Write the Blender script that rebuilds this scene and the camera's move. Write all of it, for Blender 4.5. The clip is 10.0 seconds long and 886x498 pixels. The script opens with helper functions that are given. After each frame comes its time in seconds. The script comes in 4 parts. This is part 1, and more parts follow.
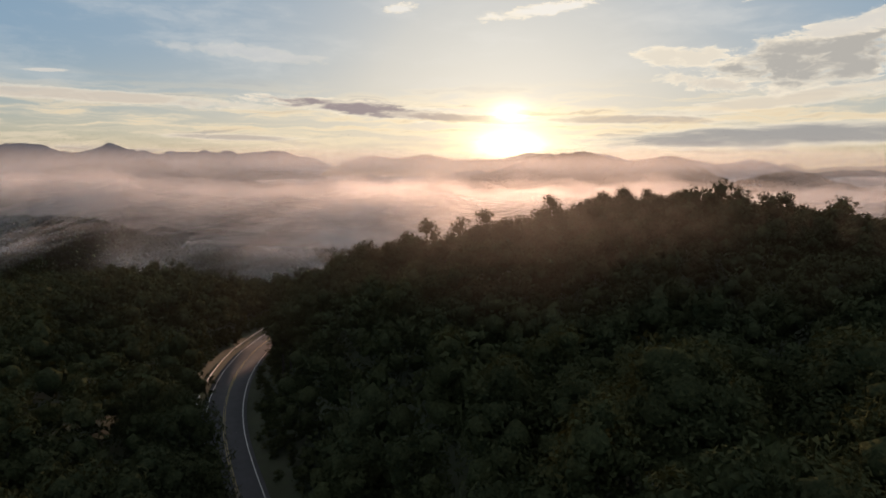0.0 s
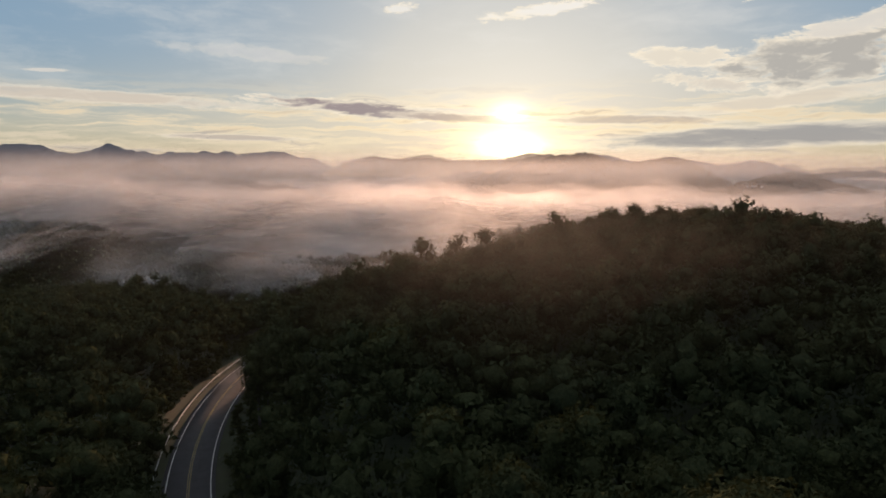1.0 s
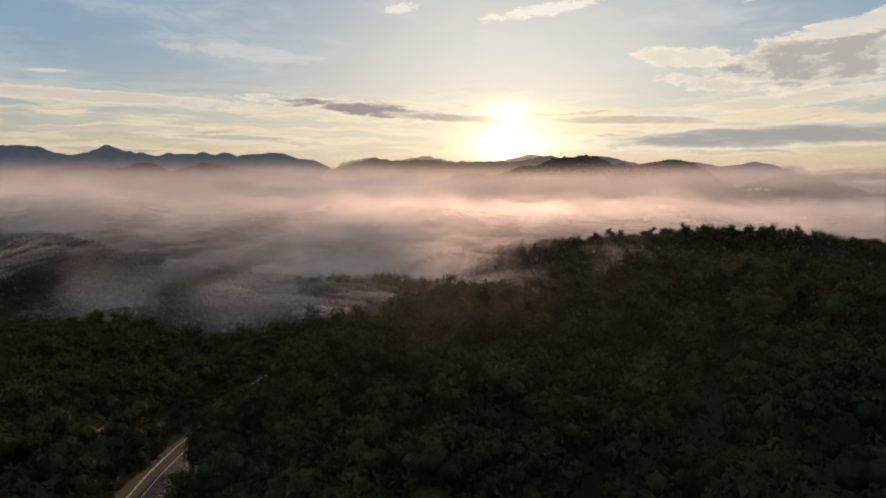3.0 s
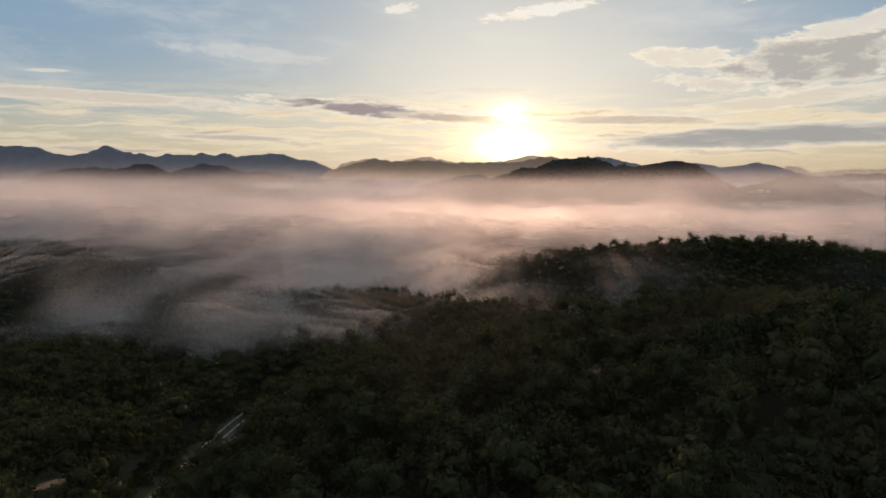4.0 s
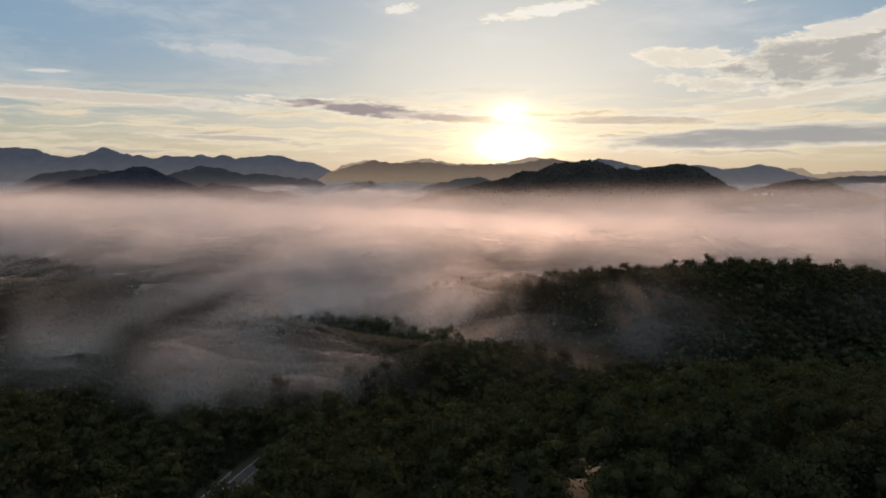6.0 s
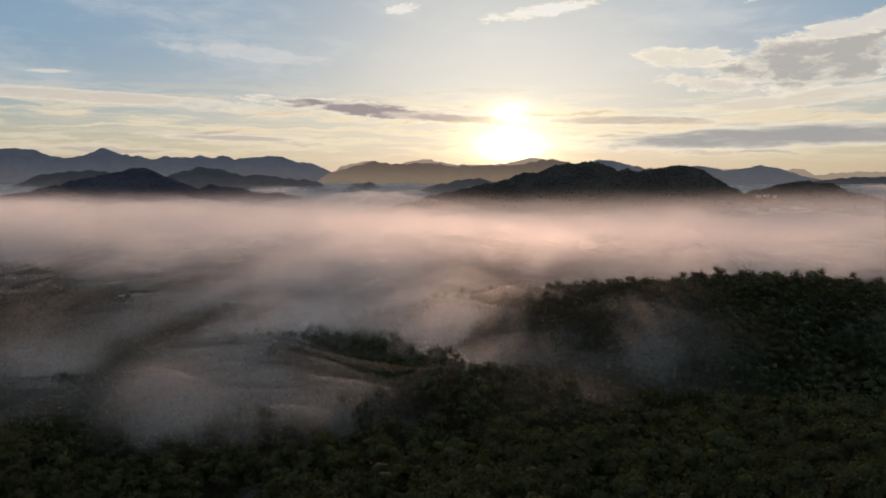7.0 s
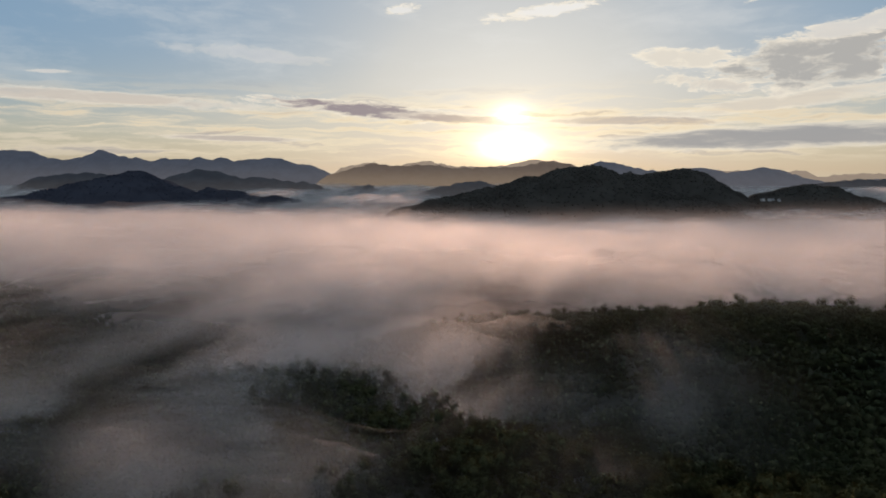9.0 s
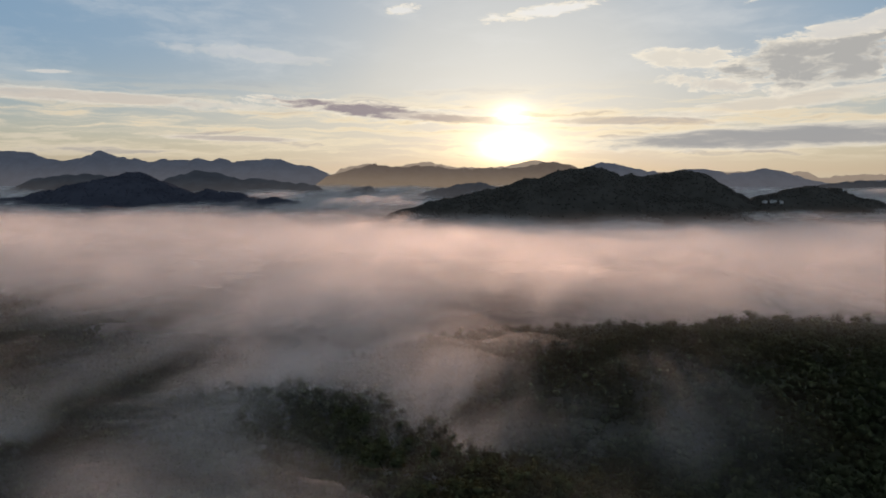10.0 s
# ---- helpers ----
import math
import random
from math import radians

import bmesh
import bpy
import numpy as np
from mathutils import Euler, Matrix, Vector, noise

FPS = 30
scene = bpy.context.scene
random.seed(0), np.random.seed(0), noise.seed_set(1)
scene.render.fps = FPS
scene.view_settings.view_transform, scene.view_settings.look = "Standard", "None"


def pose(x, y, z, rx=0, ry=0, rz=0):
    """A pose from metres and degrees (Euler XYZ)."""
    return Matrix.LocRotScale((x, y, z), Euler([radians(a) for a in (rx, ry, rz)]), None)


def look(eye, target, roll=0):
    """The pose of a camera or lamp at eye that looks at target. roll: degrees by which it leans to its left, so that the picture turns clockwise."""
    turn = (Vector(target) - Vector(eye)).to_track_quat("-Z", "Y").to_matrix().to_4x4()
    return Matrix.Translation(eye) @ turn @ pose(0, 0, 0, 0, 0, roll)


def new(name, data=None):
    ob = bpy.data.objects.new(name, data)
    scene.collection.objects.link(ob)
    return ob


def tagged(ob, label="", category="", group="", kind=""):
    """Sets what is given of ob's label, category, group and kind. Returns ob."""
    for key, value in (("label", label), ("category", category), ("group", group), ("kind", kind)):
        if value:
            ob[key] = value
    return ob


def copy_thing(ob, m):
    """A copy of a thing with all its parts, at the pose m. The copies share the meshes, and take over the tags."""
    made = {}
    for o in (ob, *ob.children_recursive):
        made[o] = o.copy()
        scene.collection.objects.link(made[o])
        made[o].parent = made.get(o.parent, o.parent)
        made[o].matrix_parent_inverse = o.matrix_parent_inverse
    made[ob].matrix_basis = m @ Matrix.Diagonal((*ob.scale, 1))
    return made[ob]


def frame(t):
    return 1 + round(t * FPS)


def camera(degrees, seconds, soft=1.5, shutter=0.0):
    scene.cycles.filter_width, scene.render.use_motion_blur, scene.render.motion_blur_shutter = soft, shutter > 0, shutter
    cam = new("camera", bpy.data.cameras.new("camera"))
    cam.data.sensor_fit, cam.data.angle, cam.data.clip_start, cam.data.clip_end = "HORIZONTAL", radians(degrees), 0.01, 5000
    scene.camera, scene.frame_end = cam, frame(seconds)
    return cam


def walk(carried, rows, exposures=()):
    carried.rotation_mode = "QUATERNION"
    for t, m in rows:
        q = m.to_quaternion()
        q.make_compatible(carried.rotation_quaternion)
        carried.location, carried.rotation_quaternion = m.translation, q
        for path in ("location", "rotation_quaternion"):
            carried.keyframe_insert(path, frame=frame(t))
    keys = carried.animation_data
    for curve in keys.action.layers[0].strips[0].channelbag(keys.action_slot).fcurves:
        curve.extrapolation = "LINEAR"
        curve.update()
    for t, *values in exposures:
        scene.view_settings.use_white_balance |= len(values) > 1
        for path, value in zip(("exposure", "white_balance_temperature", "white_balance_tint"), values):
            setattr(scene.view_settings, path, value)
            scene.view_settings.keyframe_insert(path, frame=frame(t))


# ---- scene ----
# ---- the camera and its flight: a steady climb, straight ahead ----
LENS = 69.99
cam = camera(LENS, 10.0, soft=1.8)
PATH = [
    (0.0, 0.0, 0.0, 60.0), (0.5, 0.6, 7.4, 61.9), (1.0, 1.1, 14.9, 64.0), (1.5, 1.8, 22.6, 66.2),
    (2.0, 2.4, 30.4, 68.4), (2.5, 2.9, 38.1, 70.6), (4.0, 3.8, 61.6, 78.0), (4.5, 4.2, 69.7, 80.5),
    (5.0, 4.7, 77.8, 83.0), (5.5, 5.3, 85.9, 85.6), (7.0, 6.4, 109.4, 93.6), (7.5, 6.7, 117.1, 96.3),
    (8.0, 7.1, 125.0, 99.0), (8.5, 7.5, 132.7, 101.7), (9.0, 8.0, 140.5, 104.4), (9.5, 8.4, 148.3, 107.2),
    (10.0, 8.9, 156.0, 110.0),
]
walk(cam, [(t, pose(x, y, z, 90 - 7.276 + 0.0102 * t, 0, 0.0204 * t)) for t, x, y, z in PATH],
     exposures=[(0.0, 0.0, 6700, 10), (6.0, 0.0, 6600, 10), (10.0, -0.06, 6400, 10)])
scene.cycles.transparent_max_bounces = 64

# ---- sky and sun ----
SUN_AZ, SUN_EL = 5.9, 2.3          # degrees right of straight ahead, degrees above the horizon
sun_dir = Vector((math.sin(radians(SUN_AZ)) * math.cos(radians(SUN_EL)),
                  math.cos(radians(SUN_AZ)) * math.cos(radians(SUN_EL)), math.sin(radians(SUN_EL))))


class Nodes:
    """Short hand for building node trees."""

    def __init__(self, tree):
        self.tree = tree
        tree.nodes.clear()

    def add(self, kind, **values):
        n = self.tree.nodes.new(kind)
        for key, value in values.items():
            setattr(n, key, value)
        return n

    def put(self, socket, value):
        if isinstance(value, bpy.types.NodeSocket):
            self.tree.links.new(value, socket)
        elif value is not None:
            socket.default_value = value

    def math(self, op, a, b=None, c=None, clamp=False):
        n = self.add("ShaderNodeMath", operation=op, use_clamp=clamp)
        for i, v in enumerate((a, b, c)):
            self.put(n.inputs[i], v)
        return n.outputs[0]

    def vec(self, op, a, b=None, out=0):
        n = self.add("ShaderNodeVectorMath", operation=op)
        self.put(n.inputs[0], a)
        self.put(n.inputs[1], b)
        return n.outputs[out]

    def noise(self, vector, scale, detail=4.0, rough=0.55, out="Fac", distort=0.0):
        n = self.add("ShaderNodeTexNoise")
        self.put(n.inputs["Vector"], vector)
        n.inputs["Scale"].default_value = scale
        n.inputs["Detail"].default_value = detail
        n.inputs["Roughness"].default_value = rough
        n.inputs["Distortion"].default_value = distort
        return n.outputs[out]

    def smooth(self, value, low, high, to_low=0.0, to_high=1.0):
        n = self.add("ShaderNodeMapRange", interpolation_type="SMOOTHSTEP")
        for key, v in (("Value", value), ("From Min", low), ("From Max", high), ("To Min", to_low), ("To Max", to_high)):
            self.put(n.inputs[key], v)
        return n.outputs["Result"]

    def mix(self, fac, a, b, blend="MIX"):
        n = self.add("ShaderNodeMix", data_type="RGBA", blend_type=blend)
        self.put(n.inputs["Factor"], fac)
        self.put(n.inputs["A"], a)
        self.put(n.inputs["B"], b)
        return n.outputs["Result"]

    def scaled(self, vector, x, y, z):
        return self.vec("MULTIPLY", vector, (x, y, z))


def build_sky():
    world = bpy.data.worlds.new("sky")
    scene.world = world
    world.use_nodes = True
    n = Nodes(world.node_tree)
    coord = n.add("ShaderNodeTexCoord").outputs["Generated"]
    sky = n.add("ShaderNodeTexSky", sky_type="NISHITA", sun_disc=False, sun_elevation=radians(SUN_EL),
                sun_rotation=radians(SUN_AZ), altitude=300.0, air_density=1.0, dust_density=1.0, ozone_density=2.0)
    raw = n.scaled(sky.outputs[0], SKY_GAIN * 0.66, SKY_GAIN * 0.84, SKY_GAIN * 1.0)
    clear = n.vec("DIVIDE", raw, n.vec("ADD", n.scaled(raw, 1.05, 1.05, 0.95), (1, 1, 1)))
    split = n.add("ShaderNodeSeparateXYZ")
    n.put(split.inputs[0], coord)
    x, y, z = split.outputs
    # bearing and height over the horizon, in degrees
    az = n.math("DEGREES", n.math("ARCTAN2", x, y))
    el = n.math("DEGREES", n.math("ARCSINE", z))
    plane = n.add("ShaderNodeCombineXYZ")
    n.put(plane.inputs[0], az)
    n.put(plane.inputs[1], el)
    flat = plane.outputs[0]
    # the angle from the sun, in degrees
    dot = n.vec("DOT_PRODUCT", n.vec("NORMALIZE", coord), tuple(sun_dir), out="Value")
    off = n.math("DEGREES", n.math("ARCCOSINE", n.math("MINIMUM", dot, 0.999999)))
    near_sun = n.math("POWER", 2.718, n.math("DIVIDE", off, -20.0))

    # thin milky veil of high haze, denser towards the sun and the horizon
    low = n.math("POWER", 2.718, n.math("DIVIDE", n.math("ABSOLUTE", el), -5.0))
    veil_fac = n.math("ADD", n.math("MULTIPLY", near_sun, 0.95), n.math("MULTIPLY", low, 0.60), clamp=True)
    horizon = n.mix(n.math("MULTIPLY", near_sun, 1.5, clamp=True), (0.50, 0.44, 0.38, 1), (0.84, 0.63, 0.40, 1))
    veil_tint = n.mix(low, (0.76, 0.79, 0.79, 1), horizon)
    out = n.mix(veil_fac, clear, veil_tint)
    # the clear blue away from the sun
    blue_fac = n.math("MULTIPLY", n.math("SUBTRACT", 1.0, n.math("MULTIPLY", near_sun, 1.9), clamp=True), n.smooth(el, 1.5, 11.0, 0.0, 0.85))
    out = n.mix(blue_fac, out, (0.215, 0.360, 0.535, 1))
    # pale overcast added above the view, brightening fog and woods from overhead
    out = n.mix(n.smooth(el, 20.0, 50.0, 0.0, 0.75), out, (0.45, 0.46, 0.48, 1))

    # clouds: fine streaks drawn out along the horizon
    warp = n.noise(n.scaled(flat, 0.16, 0.5, 1), 1.0, 4, 0.6, "Color")
    wob = n.vec("MULTIPLY", n.vec("SUBTRACT", warp, (0.5, 0.5, 0.5)), (5.0, 1.6, 0))
    bent = n.vec("ADD", flat, wob)
    streak_n = n.noise(n.scaled(bent, 0.085, 1.15, 1), 1.0, 7, 0.60)
    band = n.math("MULTIPLY", n.smooth(el, 0.2, 1.8), n.smooth(el, 8.0, 4.2))
    streak = n.math("MULTIPLY", n.smooth(streak_n, 0.42, 0.60), band)
    warm_white = n.mix(near_sun, (0.70, 0.62, 0.50, 1), (1.25, 1.03, 0.66, 1))
    grey = n.mix(near_sun, (0.42, 0.39, 0.38, 1), (0.66, 0.54, 0.42, 1))
    out = n.mix(n.math("MULTIPLY", streak, 0.8), out, n.mix(n.smooth(streak_n, 0.53, 0.66), warm_white, grey))

    # faint high cirrus
    cirrus = n.noise(n.scaled(bent, 0.07, 0.26, 1), 1.0, 8, 0.62)
    out = n.mix(n.math("MULTIPLY", n.smooth(cirrus, 0.45, 0.72), n.smooth(el, 5.0, 8.0, 0.0, 0.38)), out, (0.80, 0.79, 0.76, 1))

    # single clouds: centre (degrees), half width, half height, lean, grain, raggedness, strength, colour of the thick parts
    billow = n.noise(n.scaled(bent, 0.30, 0.55, 1), 1.0, 8, 0.60)
    fine = n.noise(n.scaled(bent, 0.16, 1.1, 1), 1.0, 8, 0.62)
    crisp = n.noise(n.scaled(bent, 0.75, 2.6, 1), 1.0, 8, 0.74)
    clouds = (
        (-4.8, 5.0, 12.0, 0.85, -0.085, fine, 3.4, 2.8, 1.0, (0.34, 0.29, 0.30, 1)),
        (2.0, 4.4, 8.0, 0.55, -0.06, fine, 2.2, 1.3, 0.8, (0.50, 0.42, 0.38, 1)),
        (30.0, 8.4, 9.5, 2.3, 0.05, billow, 3.0, 2.2, 1.0, (0.46, 0.445, 0.42, 1)),
        (20.5, 9.0, 4.5, 0.9, -0.05, billow, 3.4, 2.6, 1.0, (0.78, 0.72, 0.62, 1)),
        (22.5, 6.7, 5.0, 0.8, -0.16, billow, 3.4, 2.6, 0.9, (0.70, 0.64, 0.56, 1)),
        (33.0, 10.6, 6.0, 0.8, 0.12, billow, 3.4, 2.8, 0.9, (0.74, 0.70, 0.64, 1)),
        (28.0, 5.4, 10.0, 0.7, 0.09, fine, 3.0, 1.6, 0.8, (0.74, 0.66, 0.55, 1)),
        (29.0, 2.6, 22.0, 1.1, 0.025, fine, 1.5, 0.9, 0.9, (0.35, 0.345, 0.35, 1)),
        (15.5, 4.1, 9.5, 0.5, -0.03, fine, 2.0, 1.0, 0.85, (0.55, 0.47, 0.40, 1)),
        (7.6, 13.2, 5.5, 0.6, 0.10, billow, 3.8, 3.2, 0.9, (0.90, 0.87, 0.82, 1)),
        (-3.7, 13.5, 1.7, 0.5, 0.05, fine, 3.4, 3.6, 0.75, (0.90, 0.87, 0.82, 1)),
        (26.0, 13.4, 1.8, 0.30, 0.35, fine, 2.6, 2.0, 0.8, (0.88, 0.85, 0.80, 1)),
        (-17.0, 9.6, 7.5, 0.7, -0.06, billow, 3.4, 1.6, 0.26, (0.80, 0.74, 0.70, 1)),
        (-27.0, 5.5, 13.0, 0.6, -0.03, fine, 2.8, 1.6, 0.7, (0.66, 0.58, 0.50, 1)),
        (-18.0, 2.6, 7.0, 0.30, -0.01, fine, 1.8, 1.4, 0.7, (0.48, 0.42, 0.39, 1)),
        (-31.5, 7.3, 1.8, 0.16, 0.05, fine, 1.8, 1.4, 0.6, (0.78, 0.72, 0.66, 1)),
    )
    for c_az, c_el, wide, high, lean, tex, ragged, frayed, strength, core in clouds:
        dx = n.math("SUBTRACT", az, c_az)
        dy = n.math("SUBTRACT", n.math("SUBTRACT", el, c_el), n.math("MULTIPLY", dx, lean))
        r = n.math("ADD", n.math("POWER", n.math("ABSOLUTE", n.math("DIVIDE", dx, wide)), 2.0),
                   n.math("POWER", n.math("ABSOLUTE", n.math("DIVIDE", dy, high)), 2.0))
        body = n.math("SUBTRACT", 1.0, r)
        mass = n.math("ADD", body, n.math("MULTIPLY", n.math("SUBTRACT", tex, 0.53), ragged))
        dens = n.math("ADD", mass, n.math("MULTIPLY", n.math("SUBTRACT", crisp, 0.5), frayed))
        edge = n.math("MULTIPLY", n.math("MULTIPLY", n.smooth(dens, -0.10, 0.62), strength), n.smooth(body, -1.3, -0.3))
        tint = n.mix(n.smooth(n.math("ADD", mass, n.math("MULTIPLY", dens, 0.4)), 0.15, 1.15), n.mix(0.5, warm_white, (1.0, 0.95, 0.86, 1)), core)
        out = n.mix(edge, out, tint)

    # the sun's glare in the moist air
    east = n.math("SUBTRACT", az, SUN_AZ)
    for up, wide, high, power, tint in ((SUN_EL - 0.3, 2.2, 0.95, 2.2, (1.0, 0.92, 0.66)), (4.8, 1.5, 0.9, 0.95, (1.0, 0.90, 0.62)),
                                        (SUN_EL, 4.6, 2.7, 0.55, (1.0, 0.78, 0.38)), (SUN_EL, 9.0, 8.0, 0.14, (1.0, 0.76, 0.42))):
        rise = n.math("SUBTRACT", el, up)
        far_off = n.math("ADD", n.math("POWER", n.math("DIVIDE", east, wide), 2.0), n.math("POWER", n.math("DIVIDE", rise, high), 2.0))
        g = n.math("MULTIPLY", n.math("POWER", 2.718, n.math("MULTIPLY", far_off, -1.0)), power)
        comb = n.add("ShaderNodeCombineXYZ")
        for i in range(3):
            n.put(comb.inputs[i], n.math("MULTIPLY", g, tint[i]))
        out = n.mix(1.0, out, comb.outputs[0], "ADD")
    bars = n.math("MULTIPLY", n.smooth(streak_n, 0.50, 0.62), n.math("MULTIPLY", n.smooth(el, 2.9, 3.4), n.smooth(el, 5.4, 4.4)))
    out = n.mix(n.math("MULTIPLY", bars, 0.45), out, (1.0, 0.80, 0.50, 1))
    back = n.add("ShaderNodeBackground")
    n.put(back.inputs["Color"], out)
    back.inputs["Strength"].default_value = 1.0
    n.put(n.add("ShaderNodeOutputWorld").inputs["Surface"], back.outputs[0])


SKY_GAIN = 0.30
build_sky()
sun = new("sun", bpy.data.lights.new("sun", "SUN"))
sun.data.energy, sun.data.angle, sun.data.color = 8.2, radians(3.0), (1.0, 0.60, 0.41)
sun.matrix_world = look((0, 0, 0), (-sun_dir.x, -sun_dir.y, -math.tan(radians(4.7))))


# ---- materials ----
def material(name):
    m = bpy.data.materials.new(name)
    m.use_nodes = True
    return m, Nodes(m.node_tree)


def finish(n, shader):
    n.put(n.add("ShaderNodeOutputMaterial").inputs["Surface"], shader)


def leaf_material(name, dark, light, islands=True):
    m, n = material(name)
    where = n.add("ShaderNodeNewGeometry")
    each = n.add("ShaderNodeObjectInfo").outputs["Random"]
    pos = where.outputs["Position"]
    patch = n.noise(pos, 0.06, 3)
    tint = n.mix(n.smooth(patch, 0.35, 0.68), (*dark, 1), (*light, 1))
    tint = n.mix(n.math("MULTIPLY", where.outputs["Random Per Island"], 0.45 if islands else 0.0), tint, (light[0] * 1.25, light[1] * 1.05, light[2], 1))
    tint = n.mix(n.math("MULTIPLY", each, 0.5), tint, (dark[0] * 1.3, dark[1] * 1.1, dark[2], 1))
    # tufts of leaves, the shade in the gaps between them painted darker
    tuft = n.noise(pos, 2.6, 5, 0.7)
    tint = n.mix(n.smooth(tuft, 0.36, 0.60), n.scaled(tint, 0.62, 0.64, 0.66), n.scaled(tint, 1.1, 1.1, 1.08))
    relief = n.add("ShaderNodeBump")
    relief.inputs["Strength"].default_value = 0.7
    relief.inputs["Distance"].default_value = 0.35
    n.put(relief.inputs["Height"], tuft)
    base = n.add("ShaderNodeBsdfDiffuse")
    n.put(base.inputs["Color"], tint)
    n.put(base.inputs["Normal"], relief.outputs[0])
    back = n.add("ShaderNodeBsdfTranslucent")
    n.put(back.inputs["Color"], n.mix(0.5, tint, (0.10, 0.11, 0.03, 1)))
    both = n.add("ShaderNodeMixShader")
    both.inputs[0].default_value = 0.05
    n.put(both.inputs[1], base.outputs[0])
    n.put(both.inputs[2], back.outputs[0])
    finish(n, both.outputs[0])
    return m


def rough_material(name, tones, scale, roughness=0.9, bump=0.0, metallic=0.0):
    m, n = material(name)
    pos = n.add("ShaderNodeNewGeometry").outputs["Position"]
    big = n.noise(pos, scale * 0.12, 3)
    small = n.noise(pos, scale, 6)
    tint = n.mix(n.smooth(big, 0.3, 0.7), (*tones[0], 1), (*tones[1], 1))
    tint = n.mix(n.smooth(small, 0.35, 0.75, 0.0, 0.6), tint, (*tones[2], 1))
    b = n.add("ShaderNodeBsdfPrincipled")
    n.put(b.inputs["Base Color"], tint)
    b.inputs["Roughness"].default_value = roughness
    b.inputs["Metallic"].default_value = metallic
    if bump:
        bp = n.add("ShaderNodeBump")
        bp.inputs["Strength"].default_value = bump
        n.put(bp.inputs["Height"], small)
        n.put(b.inputs["Normal"], bp.outputs[0])
    finish(n, b.outputs[0])
    return m


LEAVES = leaf_material("leaves", (0.031, 0.040, 0.022), (0.054, 0.063, 0.029))
FAR_LEAVES = leaf_material("far_leaves", (0.032, 0.041, 0.023), (0.052, 0.062, 0.029))
BARK = rough_material("bark", ((0.034, 0.029, 0.024), (0.048, 0.041, 0.034), (0.025, 0.021, 0.018)), 3.0, 0.95, 0.4)
SOIL = rough_material("forest_floor", ((0.022, 0.028, 0.014), (0.034, 0.036, 0.018), (0.036, 0.046, 0.020)), 0.5, 1.0, 0.3)
ASPHALT = rough_material("asphalt", ((0.042, 0.042, 0.048), (0.055, 0.055, 0.062), (0.034, 0.034, 0.038)), 4.0, 0.92, 0.15)
WHITE = rough_material("road_white", ((0.60, 0.60, 0.59), (0.68, 0.68, 0.66), (0.42, 0.42, 0.41)), 2.0, 0.6)
YELLOW = rough_material("road_yellow", ((0.24, 0.19, 0.06), (0.28, 0.22, 0.07), (0.16, 0.13, 0.05)), 2.0, 0.6)
STEEL = rough_material("galvanised_steel", ((0.40, 0.41, 0.42), (0.46, 0.47, 0.48), (0.33, 0.33, 0.33)), 1.5, 0.75, 0.0, 0.1)
PLASTER = rough_material("white_plaster", ((0.42, 0.41, 0.40), (0.50, 0.49, 0.47), (0.36, 0.36, 0.35)), 0.3, 0.8)
ROOFING = rough_material("roofing", ((0.10, 0.09, 0.09), (0.14, 0.13, 0.12), (0.08, 0.07, 0.07)), 0.4, 0.8)
GLASS = rough_material("dark_glass", ((0.03, 0.035, 0.04), (0.04, 0.045, 0.05), (0.03, 0.03, 0.03)), 0.4, 0.15)


